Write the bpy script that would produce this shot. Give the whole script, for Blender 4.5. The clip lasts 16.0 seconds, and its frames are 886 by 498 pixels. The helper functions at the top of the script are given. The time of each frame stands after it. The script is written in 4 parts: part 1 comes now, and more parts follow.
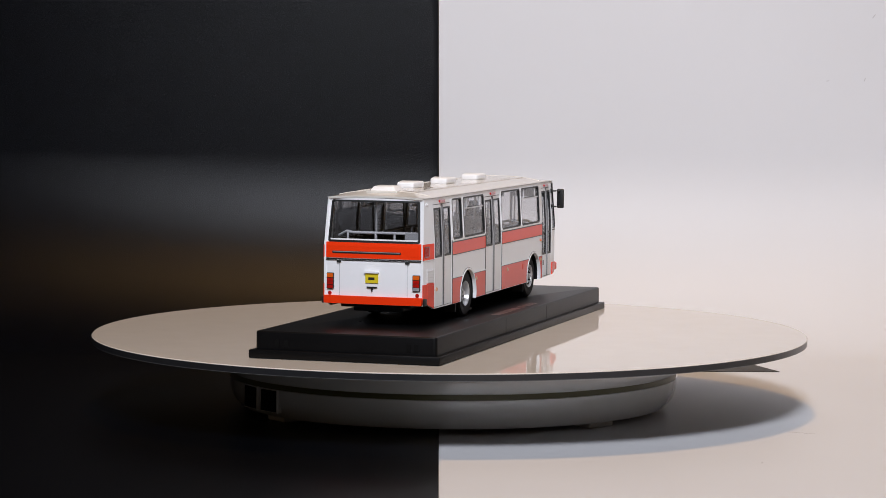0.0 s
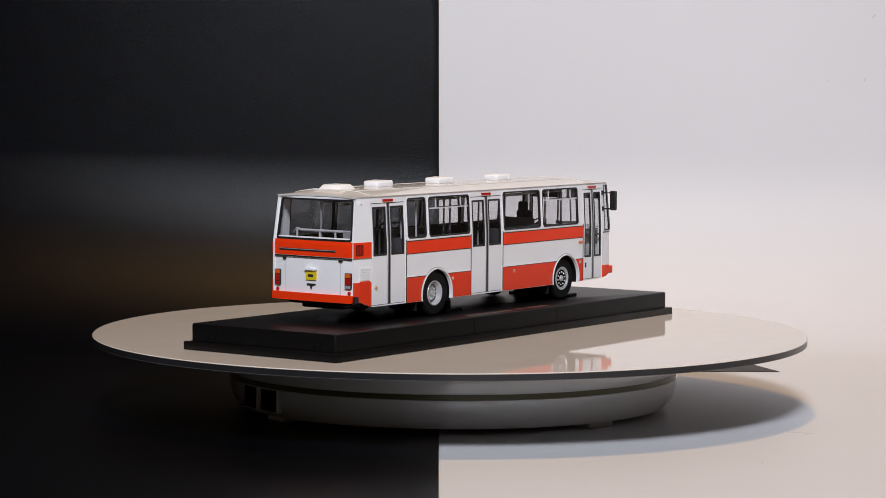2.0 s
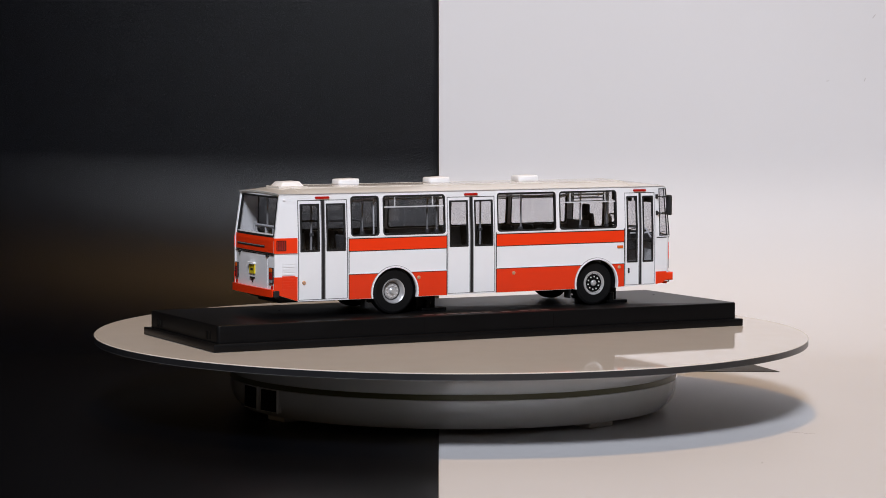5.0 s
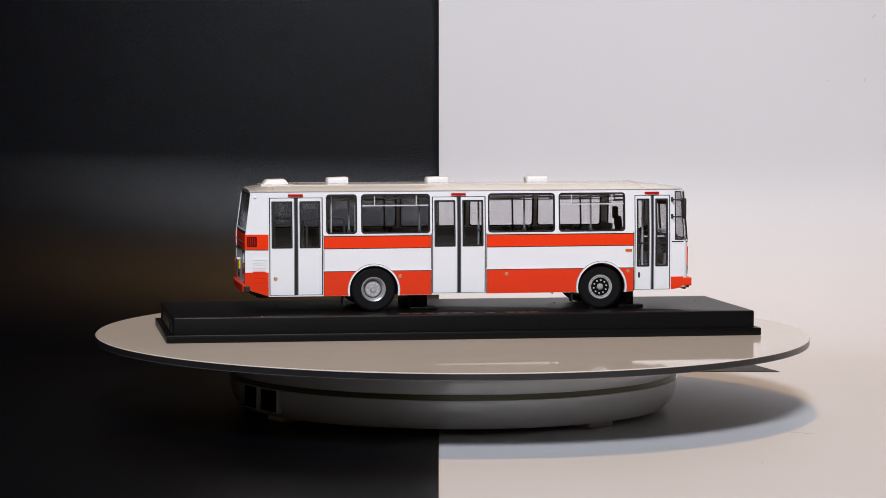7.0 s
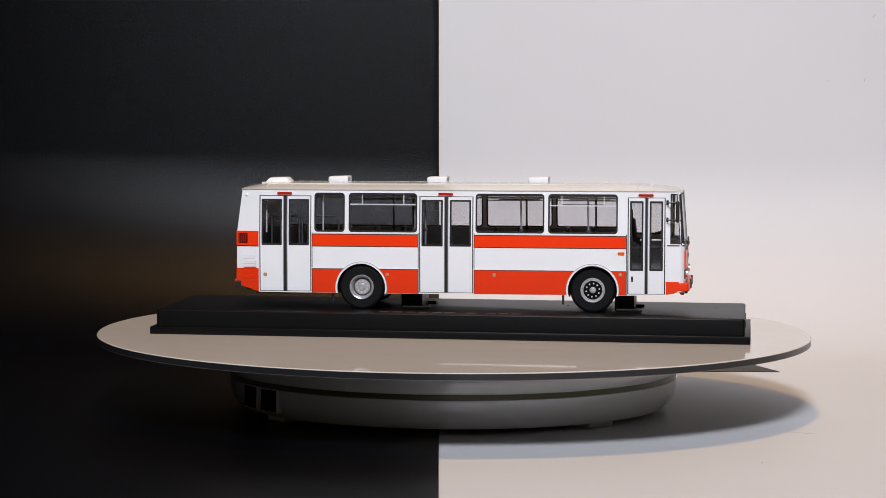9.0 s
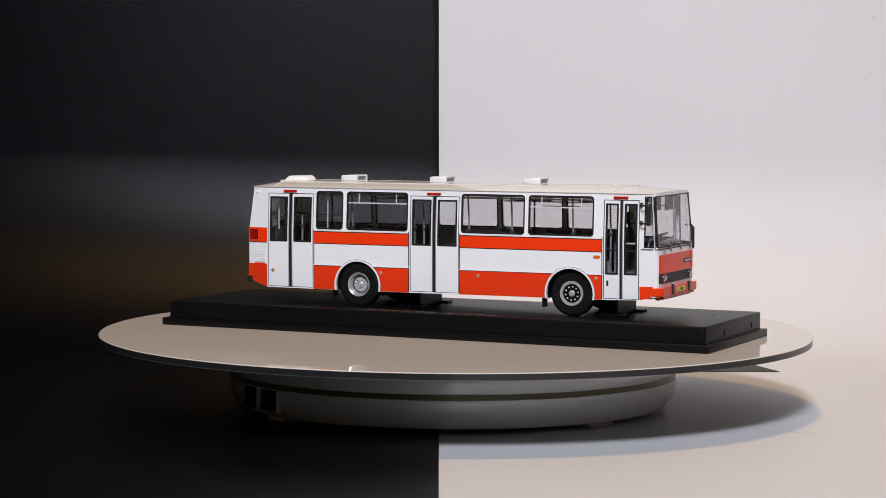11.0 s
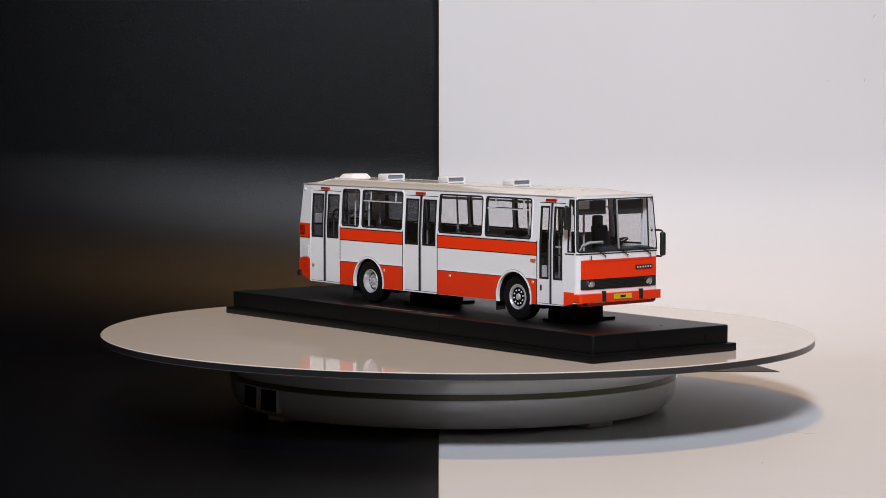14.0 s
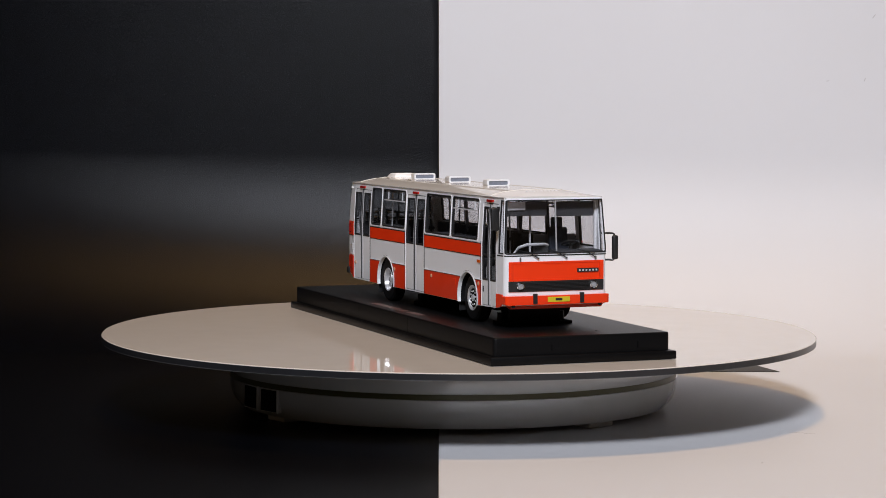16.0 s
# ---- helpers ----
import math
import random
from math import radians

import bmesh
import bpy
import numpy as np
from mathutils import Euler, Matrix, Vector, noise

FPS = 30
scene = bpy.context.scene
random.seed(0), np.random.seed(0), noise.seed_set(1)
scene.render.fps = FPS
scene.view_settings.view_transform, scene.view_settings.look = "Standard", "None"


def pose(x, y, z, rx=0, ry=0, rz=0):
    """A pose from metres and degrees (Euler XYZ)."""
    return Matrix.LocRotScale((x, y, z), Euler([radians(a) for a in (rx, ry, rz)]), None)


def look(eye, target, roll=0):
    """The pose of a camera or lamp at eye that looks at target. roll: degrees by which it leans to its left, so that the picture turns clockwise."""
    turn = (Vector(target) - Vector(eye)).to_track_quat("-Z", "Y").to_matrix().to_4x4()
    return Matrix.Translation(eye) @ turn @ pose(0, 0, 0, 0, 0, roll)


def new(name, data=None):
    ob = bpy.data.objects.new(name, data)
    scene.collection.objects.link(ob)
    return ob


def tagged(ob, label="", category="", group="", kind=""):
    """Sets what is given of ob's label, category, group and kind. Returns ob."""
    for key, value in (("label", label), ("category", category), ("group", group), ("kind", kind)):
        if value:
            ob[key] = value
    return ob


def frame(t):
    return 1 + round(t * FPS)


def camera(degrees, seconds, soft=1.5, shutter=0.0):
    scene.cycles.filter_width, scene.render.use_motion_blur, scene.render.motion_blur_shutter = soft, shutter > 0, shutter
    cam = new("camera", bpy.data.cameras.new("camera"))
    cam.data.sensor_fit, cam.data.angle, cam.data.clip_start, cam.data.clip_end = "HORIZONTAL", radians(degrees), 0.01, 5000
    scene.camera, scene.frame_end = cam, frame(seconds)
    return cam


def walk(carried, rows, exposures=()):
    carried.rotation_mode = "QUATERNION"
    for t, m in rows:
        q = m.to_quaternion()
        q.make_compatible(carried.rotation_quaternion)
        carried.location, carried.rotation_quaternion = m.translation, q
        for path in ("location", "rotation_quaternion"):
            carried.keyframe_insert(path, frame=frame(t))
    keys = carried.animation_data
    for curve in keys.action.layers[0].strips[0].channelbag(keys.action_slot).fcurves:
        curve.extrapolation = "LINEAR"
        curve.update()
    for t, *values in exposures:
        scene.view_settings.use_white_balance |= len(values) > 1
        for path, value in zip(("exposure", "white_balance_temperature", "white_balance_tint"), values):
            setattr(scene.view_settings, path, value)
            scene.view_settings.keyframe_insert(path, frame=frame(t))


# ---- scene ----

# ---- camera: stands still on its tripod, long lens ----
cam = camera(21.2, 16.0, soft=0.85)
EYE = (0.0, -1.345, 0.1745)
CAM_POSE = Matrix.Translation(EYE) @ pose(0, 0, 0, 0, 0, 0.226) @ pose(0, 0, 0, 90 - 3.616, 0, 0) @ pose(0, 0, 0, 0, 0, 0.22)
walk(cam, [(0.0, CAM_POSE), (16.0, CAM_POSE)])

# ---- light: a cool softbox above the camera, a warm ceiling lamp over the table ----
world = bpy.data.worlds.new("world")
scene.world = world
world.use_nodes = True
world.node_tree.nodes["Background"].inputs[0].default_value = (0.9, 0.93, 1.0, 1)
world.node_tree.nodes["Background"].inputs[1].default_value = 0.05
scene.view_settings.exposure = 0.0


def softbox(name, eye, target, size, watts, colour, spread=180):
    lamp = bpy.data.lights.new(name, "AREA")
    lamp.shape, lamp.size, lamp.energy, lamp.color = "DISK", size, watts, colour
    lamp.spread = radians(spread)
    ob = new(name, lamp)
    ob.matrix_world = look(eye, target)
    return ob


softbox("key_lamp", (-0.06, -1.95, 1.58), (0.04, 0.385, 0.28), 0.50, 11.7, (0.88, 0.91, 1.0), 80)
softbox("ceiling_lamp", (0.0, 0.0, 1.9), (0, 0.03, 0), 0.22, 12.2, (1.0, 0.60, 0.24))

# ---- turning of the table ----
TABLE_Z = 0.0427
AXIS_X = 0.0014  # the spindle stands a little off the middle
BUS_YAW = 1.69
TABLE_TILT, TABLE_LEAN, DISC_TILT = 0.21, 0.06, 0.32  # the top stands a little off level


def turn_angle(t):
    """Heading of the table top in degrees at t seconds: an even turn."""
    return -8.805 * (t - 8.0)


TIMES = [i * 0.5 for i in range(33)]


# ---- materials ----
def material(name, colour, rough=0.5, metal=0.0, coat=0.0, spec=0.5, scale=400.0, vary=0.06, bump=0.0, bump_scale=1500.0):
    m = bpy.data.materials.new(name)
    m.use_nodes = True
    nt = m.node_tree
    b = nt.nodes["Principled BSDF"]
    b.inputs["Roughness"].default_value = rough
    b.inputs["Metallic"].default_value = metal
    b.inputs["Coat Weight"].default_value = coat
    b.inputs["Coat Roughness"].default_value = 0.04
    b.inputs["Specular IOR Level"].default_value = spec
    tc = nt.nodes.new("ShaderNodeTexCoord")
    n1 = nt.nodes.new("ShaderNodeTexNoise")
    n1.inputs["Scale"].default_value = scale
    n1.inputs["Detail"].default_value = 6
    n2 = nt.nodes.new("ShaderNodeTexNoise")
    n2.inputs["Scale"].default_value = scale * 0.07
    add = nt.nodes.new("ShaderNodeMath")
    add.operation = "ADD"
    ramp = nt.nodes.new("ShaderNodeMapRange")
    ramp.inputs["From Min"].default_value = 0.6
    ramp.inputs["From Max"].default_value = 1.4
    ramp.inputs["To Min"].default_value = 1 - vary
    ramp.inputs["To Max"].default_value = 1 + vary
    hsv = nt.nodes.new("ShaderNodeHueSaturation")
    hsv.inputs["Color"].default_value = (*colour, 1)
    for n in (n1, n2):
        nt.links.new(tc.outputs["Object"], n.inputs["Vector"])
    nt.links.new(n1.outputs["Fac"], add.inputs[0])
    nt.links.new(n2.outputs["Fac"], add.inputs[1])
    nt.links.new(add.outputs[0], ramp.inputs["Value"])
    nt.links.new(ramp.outputs["Result"], hsv.inputs["Value"])
    nt.links.new(hsv.outputs["Color"], b.inputs["Base Color"])
    if bump:
        bp = nt.nodes.new("ShaderNodeBump")
        n3 = nt.nodes.new("ShaderNodeTexNoise")
        n3.inputs["Scale"].default_value = bump_scale
        n3.inputs["Detail"].default_value = 4
        bp.inputs["Strength"].default_value = bump
        bp.inputs["Distance"].default_value = 0.0004
        nt.links.new(tc.outputs["Object"], n3.inputs["Vector"])
        nt.links.new(n3.outputs["Fac"], bp.inputs["Height"])
        nt.links.new(bp.outputs["Normal"], b.inputs["Normal"])
    return m


def glass(name, tint=0.8):
    m = bpy.data.materials.new(name)
    m.use_nodes = True
    nt = m.node_tree
    nt.nodes.remove(nt.nodes["Principled BSDF"])
    tr = nt.nodes.new("ShaderNodeBsdfTransparent")
    tr.inputs[0].default_value = (tint, tint, tint * 1.01, 1)
    gl = nt.nodes.new("ShaderNodeBsdfGlossy")
    gl.inputs["Roughness"].default_value = 0.03
    lw = nt.nodes.new("ShaderNodeLayerWeight")
    lw.inputs["Blend"].default_value = 0.5
    pw = nt.nodes.new("ShaderNodeMath")
    pw.operation = "POWER"
    pw.inputs[1].default_value = 5.0
    fr = nt.nodes.new("ShaderNodeMath")
    fr.operation = "MULTIPLY_ADD"
    fr.inputs[1].default_value = 0.95
    fr.inputs[2].default_value = 0.05
    nt.links.new(lw.outputs["Facing"], pw.inputs[0])
    nt.links.new(pw.outputs[0], fr.inputs[0])
    mix = nt.nodes.new("ShaderNodeMixShader")
    nt.links.new(fr.outputs[0], mix.inputs[0])
    nt.links.new(tr.outputs[0], mix.inputs[1])
    nt.links.new(gl.outputs[0], mix.inputs[2])
    nt.links.new(mix.outputs[0], nt.nodes["Material Output"].inputs["Surface"])
    return m


M_BLACK_SHEET = material("black_vinyl", (0.0011, 0.0015, 0.0029), 0.32, scale=1800, vary=0.6, bump=0.5, bump_scale=1900, spec=0.22)
M_WHITE_SHEET = material("white_card", (0.685, 0.685, 0.705), 0.5, scale=8, vary=0.02, bump=0.03, bump_scale=300, spec=0.3)
M_ROOM = material("room_wall", (0.22, 0.22, 0.22), 0.8, scale=5)
M_DISC = material("disc_top", (0.69, 0.645, 0.595), 0.035, scale=60, vary=0.03, spec=0.36)
M_DISC_EDGE = material("disc_edge", (0.02, 0.02, 0.022), 0.3, scale=300, vary=0.2)
M_EDGE_HIGHLIGHT = material("disc_edge_highlight", (0.12, 0.12, 0.12), 0.3, scale=300, vary=0.2)
M_TABLE = material("table_plastic", (0.70, 0.70, 0.68), 0.2, coat=1.0, scale=120, vary=0.03, bump=0.02)
M_OLIVE = material("olive_band", (0.085, 0.08, 0.03), 0.4, scale=200)
M_DARK = material("dark_hole", (0.003, 0.003, 0.003), 0.7, scale=200, spec=0.1)
M_PLINTH = material("plinth_plastic", (0.0035, 0.0035, 0.004), 0.40, scale=500, vary=0.3, bump=0.14, bump_scale=1100, spec=0.17)


# ---- mesh helpers: measures in millimetres ----
K = 0.001


def part(name, bm, mat, parent=None, label="", smooth=False):
    me = bpy.data.meshes.new(name)
    bmesh.ops.recalc_face_normals(bm, faces=bm.faces)
    for v in bm.verts:
        v.co *= K
    bm.to_mesh(me)
    bm.free()
    for i in (mat if isinstance(mat, (list, tuple)) else [mat]):
        me.materials.append(i)
    if smooth:
        me.polygons.foreach_set("use_smooth", [True] * len(me.polygons))
        me.set_sharp_from_angle(angle=radians(35))
    ob = new(name, me)
    ob.parent = parent
    if label:
        tagged(ob, label)
    return ob


def box(x0, x1, y0, y1, z0, z1, bevel=0.0, seg=2):
    bm = bmesh.new()
    bmesh.ops.create_cube(bm, size=1)
    for v in bm.verts:
        v.co = Vector(((x0 + x1) / 2 + v.co.x * (x1 - x0), (y0 + y1) / 2 + v.co.y * (y1 - y0), (z0 + z1) / 2 + v.co.z * (z1 - z0)))
    if bevel:
        bmesh.ops.bevel(bm, geom=bm.edges, offset=bevel, segments=seg, profile=0.5, affect="EDGES")
    return bm


def lathe(profile, n=128, axis="z"):
    """Turns a closed profile of (radius, height) round the axis."""
    bm = bmesh.new()
    rings = []
    for k in range(n):
        a = 2 * math.pi * k / n
        c, s = math.cos(a), math.sin(a)
        rings.append([bm.verts.new((r * c, r * s, h) if axis == "z" else (r * c, h, r * s)) for r, h in profile])
    m = len(profile)
    for k in range(n):
        p, q = rings[k], rings[(k + 1) % n]
        for i in range(m):
            j = (i + 1) % m
            bm.faces.new((p[i], p[j], q[j], q[i]))
    bmesh.ops.remove_doubles(bm, verts=bm.verts, dist=1e-5)
    return bm


# ---- the set: two bent sheets side by side, and an unseen dark room added round them ----
def seam_x(y, z):
    """The joint of the two sheets leans a little."""
    return -7.4 - 0.0058 * y - 0.0040 * z


def sweep(name, side, y_front, y_bend, radius, top, mat, thick=1.5):
    prof = [(y_front, 0.0), (y_bend - 60, 0.0)]
    for i in range(25):
        a = math.radians(90 * i / 24)
        prof.append((y_bend + radius * math.sin(a), radius * (1 - math.cos(a))))
    prof.append((y_bend + radius, top))
    bm = bmesh.new()
    rows = []
    for y, z in prof:
        edge = seam_x(y, z) + (0.2 if side > 0 else -0.2)
        if side > 0:
            rows.append([bm.verts.new((x, y, z)) for x in (edge, 900)])
            continue
        # the limp vinyl bows back towards its far side and its cut edge rolls away a little
        up = min(1.0, max(0.0, z / radius))
        row = []
        for d in (900, 700, 560, 460, 400, 350, 300, 250, 200, 150, 110, 75, 45, 22, 9, 7, 5, 3, 1.5, 0):
            bow = 0.00034 * min(d, 500) ** 2 * up
            curl = 0.9 * max(0.0, 1 - d / 7.0) ** 2
            row.append(bm.verts.new((edge - d, y + bow + curl * up, z - curl * (1 - up))))
        rows.append(row)
    faces = [bm.faces.new((a[i], a[i + 1], b[i + 1], b[i])) for a, b in zip(rows, rows[1:]) for i in range(len(a) - 1)]
    r = bmesh.ops.extrude_face_region(bm, geom=faces)
    for v in r["geom"]:
        if isinstance(v, bmesh.types.BMVert):
            v.co += Vector((0, thick if v.co.z > 1e-6 else 0.0, -thick))
    return part(name, bm, mat, smooth=True)


Y_BEND, R_BEND = 250, 135
tagged(sweep("backdrop_black", -1, -1500, Y_BEND, R_BEND, 900, M_BLACK_SHEET), "black grained vinyl sheet bent up as a sweep", "backdrop", kind="structure")
white_sheet = sweep("backdrop_white", 1, -1500, Y_BEND, R_BEND, 900, M_WHITE_SHEET)
tagged(white_sheet, "smooth white card bent up as a sweep, few scuffs", "backdrop", kind="structure")


def room():
    # out of view: an added shell that bounces the lamps' light
    bm = box(-1800, 1800, -2200, 1400, -2.5, 2400)
    for f in list(bm.faces):
        n = f.normal
        if n.z > 0.5 or n.z < -0.5:
            bm.faces.remove(f)
    tagged(part("room_wall", bm, M_ROOM), "plain grey wall, unseen, added to close the room", "wall", kind="structure")
    tagged(part("floor", box(-1800, 1800, -2200, 1400, -30, -2.5), M_ROOM), "plain grey floor, unseen, added to close the room", "floor", kind="structure")
    tagged(part("ceiling", box(-1800, 1800, -2200, 1400, 2400, 2430), M_ROOM), "plain grey ceiling, unseen, added to close the room", "ceiling", kind="structure")


room()


def scuffs():
    """Small scratches and specks on the white card: x, height, length, slant, on the wall or on the floor."""
    m = material("scuff", (0.42, 0.40, 0.40), 0.6, scale=900, vary=0.2)
    for x, z, ln, a in ((287, 84, 2.6, 80), (305, 80, 4.4, 78), (306, 236, 3.4, 50), (55, 319, 2.6, 0), (273, 189, 2.0, 10), (300, 190, 2.4, 75), (130, 335, 1.8, 30), (240, 312, 2.6, 60)):
        o = part("scuff_mark", box(-ln / 2, ln / 2, -0.06, 0.02, -0.22, 0.22), m, white_sheet)
        o.matrix_basis = pose(x * K, (Y_BEND + R_BEND) * K, z * K, 0, -a, 0)
    for x, y, ln, a in ((181, -105, 9, -20), (188, -109, 6, -8), (247, -60, 3, 30), (150, -210, 4, 70)):
        o = part("scuff_mark", box(-ln / 2, ln / 2, -0.2, 0.2, -0.02, 0.05), m, white_sheet)
        o.matrix_basis = pose(x * K, y * K, 0, 0, 0, a)


scuffs()


# ---- turntable ----
def empty(name, m):
    ob = new(name)
    ob.empty_display_size = 0.02
    ob.matrix_basis = m
    return ob


def turntable():
    base = empty("turntable", pose(0.0008, 0, 0))
    tagged(base, "round grey plastic turntable base with an olive groove", "turntable")
    part("housing", lathe([(0, 34.2), (124.5, 34.2), (127.0, 33.4), (127.8, 29), (127.6, 23), (127.1, 21.9), (126.4, 21.6), (126.4, 19.0), (127.3, 18.6),
                           (126.9, 13), (125.2, 7.4), (121.5, 3.2), (113, 1.8), (0, 1.8)], 160), M_TABLE, base, smooth=True)
    part("groove_band", lathe([(125.0, 21.7), (126.85, 21.7), (126.85, 18.9), (125.0, 18.9)], 160), M_OLIVE, base, "dark olive ring band", smooth=True)
    for a in (-54, 42, 122, -122, -95):
        f = part("foot", box(-8.5, 8.5, -6, 6, 0, 3.6, 0.8), M_TABLE, base)
        r = radians(a)
        f.matrix_basis = pose(math.sin(r) * 0.113, -math.cos(r) * 0.113, 0, 0, 0, a)
    for a in (-59.8, -51.0):
        r = radians(a)
        v = part("socket", box(-7.9, 8.3, -0.45, 2.5, -0.6, 12.2, 0.4), M_TABLE, base, "raised socket surround")
        v.matrix_basis = pose(math.sin(r) * 0.1274, -math.cos(r) * 0.1274, 0.0068, -1.5, 0, a)
        # solid black block: the dark inside the opening is in its colour
        part("opening", box(-7.2, 7.2, -0.7, 1.5, 0, 11.5, 0.3), M_DARK, v, "black block painted as the dark of the opening")
    part("spindle", lathe([(0, 39.4), (30, 39.4), (30, 34.0), (0, 34.0)], 48), M_DARK, base)
    disc = empty("turntable_disc", pose(0, 0, 0.040))
    tagged(disc, "glossy round pale grey glass disc with a dark rim", "turntable disc")
    off = (-0.8, 2.8)
    R = 202.0
    # the lowest ring is paler: a highlight painted along the bottom edge
    for nm, prof, mat, lab in (("disc_top", [(0, 2.7), (R - 0.5, 2.7), (R, 2.4), (R, 2.2), (0, 2.2)], M_DISC, ""),
                               ("rim", [(0, 2.19), (R - 0.05, 2.19), (R - 0.05, -0.82), (0, -0.82)], M_DISC_EDGE, "dark glass edge"),
                               ("lower_highlight", [(0, -0.83), (R - 0.1, -0.83), (R - 0.1, -1.1), (0, -1.1)], M_EDGE_HIGHLIGHT, "thin pale ring painted as the lower edge's highlight")):
        bm = lathe(prof, 256)
        for v in bm.verts:
            v.co.x += off[0]
            v.co.y += off[1]
        part(nm, bm, mat, disc, lab)
    return base, disc


turntable_base, turntable_disc = turntable()

PX0, PX1, PY0, PY1, PH = -164.5, 169.4, -46.3, 56.6, 13.7


def plinth():
    p = empty("display_plinth", pose(0, 0, TABLE_Z))
    tagged(p, "black moulded plastic display plinth on the disc", "plinth")
    bm = box(PX0, PX1, PY0, PY1, 0, 4.2, 0.5)
    part("flange", bm, M_PLINTH, p, smooth=True)
    bm = box(PX0 + 3.0, PX1 - 3.0, PY0 + 2.6, PY1 - 2.6, 4.1, PH, 0.0)
    ed = [e for e in bm.edges if abs(e.verts[0].co.x - e.verts[1].co.x) < 1e-6 and abs(e.verts[0].co.y - e.verts[1].co.y) < 1e-6]
    bmesh.ops.bevel(bm, geom=ed, offset=2.0, segments=4, profile=0.5, affect="EDGES")
    ed = [e for e in bm.edges if min(v.co.z for v in e.verts) > PH - 0.01]
    bmesh.ops.bevel(bm, geom=ed, offset=0.9, segments=3, profile=0.5, affect="EDGES")
    part("block", bm, M_PLINTH, p, smooth=True)
    return p


display_plinth = plinth()


def dark_sliver():
    """A thin dark flat sliver on the white sheet behind the table."""
    bm = bmesh.new()
    f = bm.faces.new([bm.verts.new(p) for p in ((211, 172, 0.1), (138, 172, 0.1), (138, 262, 0.1), (196, 222, 0.1))])
    r = bmesh.ops.extrude_face_region(bm, geom=[f])
    for v in r["geom"]:
        if isinstance(v, bmesh.types.BMVert):
            v.co.z += 0.4
    o = part("dark_sliver", bm, material("dark_sliver_brown", (0.035, 0.03, 0.025), 0.7, scale=300, vary=0.15))
    tagged(o, "thin dark brown sliver flat on the white sheet", "card")


dark_sliver()


# ---- the model bus: x forward, y to its left, h above the plinth; millimetres ----
M_PAINT = material("white_paint", (0.90, 0.90, 0.915), 0.3, coat=0.25, scale=150, vary=0.012, spec=0.25)
# roof white shifted to cream: the overhead lamp's warmth is in this colour
M_ROOF = material("roof_cream_lamplit", (0.74, 0.71, 0.665), 0.25, coat=0.7, scale=150, vary=0.012)
M_RED = material("orange_red_paint", (0.93, 0.046, 0.006), 0.3, coat=0.2, scale=150, vary=0.03, spec=0.22)
M_SKIRT = material("skirt_red_paint", (0.84, 0.044, 0.008), 0.3, coat=0.2, scale=150, vary=0.03, spec=0.22)
M_RUBBER = material("black_rubber", (0.012, 0.012, 0.013), 0.45, scale=300, vary=0.2)
M_TYRE = material("tyre_rubber", (0.006, 0.006, 0.0065), 0.6, scale=400, vary=0.25, bump=0.1, spec=0.15)
M_STEEL = material("silver_rim", (0.62, 0.62, 0.63), 0.28, metal=0.5, scale=300, vary=0.08)
M_RIM_DARK = material("rim_shadow_grey", (0.10, 0.10, 0.105), 0.35, metal=0.6, scale=300, vary=0.15)
M_NUT = material("bright_nut", (0.82, 0.80, 0.81), 0.3, metal=0.3, scale=300, vary=0.05)
M_CHROME = material("chrome", (0.75, 0.75, 0.76), 0.15, metal=1.0, scale=300)
M_GREY = material("grey_plastic", (0.32, 0.32, 0.33), 0.5, scale=200)
M_VENT = material("vent_shade_grey", (0.22, 0.24, 0.29), 0.4, scale=900, vary=0.3)
M_SEAT = material("dark_seat", (0.05, 0.05, 0.055), 0.6, scale=300, vary=0.2)
M_BLUESEAT = material("blue_seat", (0.035, 0.042, 0.06), 0.6, scale=300, vary=0.2)
M_INNER = material("inner_lining", (0.62, 0.62, 0.63), 0.6, scale=200)
M_FLOOR = material("inner_floor", (0.3, 0.3, 0.305), 0.6, scale=200)
M_POLE = material("pale_handrail", (0.6, 0.6, 0.62), 0.35, scale=200)
M_CHASSIS = material("chassis_black", (0.010, 0.010, 0.011), 0.5, scale=300, vary=0.2)
M_LAMP_RED = material("red_lens", (0.45, 0.012, 0.008), 0.12, coat=1.0, scale=900, vary=0.25)
M_LAMP_DARK = material("dark_red_lens", (0.10, 0.008, 0.005), 0.2, coat=1.0, scale=900, vary=0.25)
M_LAMP_ORANGE = material("orange_lens", (0.75, 0.13, 0.012), 0.12, coat=1.0, scale=900, vary=0.2)
M_LAMP_WHITE = material("clear_lens", (0.45, 0.46, 0.48), 0.12, metal=0.3, coat=1.0, scale=900, vary=0.3)
M_YELLOW = material("yellow_plate", (0.72, 0.56, 0.02), 0.4, scale=300)
M_BRONZE = material("bronze_cap", (0.75, 0.45, 0.28), 0.3, metal=0.5, scale=300)
M_INK = material("black_ink", (0.015, 0.015, 0.015), 0.5, scale=300)
M_BASE_INK = material("dull_red_print", (0.10, 0.06, 0.056), 0.4, scale=300, vary=0.3)
M_GLASS = glass("window_glass", 0.93)

HW, YC = 29.2, 5.1
H_TOP = 67.0


def shape(x, y, h):
    """Body taper: sides lean in above the waist, the tail and the nose narrow."""
    k = 1.0 - 0.050 * max(0.0, (h - 42.0) / 25.0)
    if x < -106:
        k *= 1.0 - 0.055 * min(1.4, (-106 - x) / 13.0)
    if x > 122:
        k *= 1.0 - 0.012 * min(1.5, (x - 122) / 8.0)
    return Vector((x, y * k + YC, h))


def right_map(u, v, d):
    return shape(u, -HW + d, v)


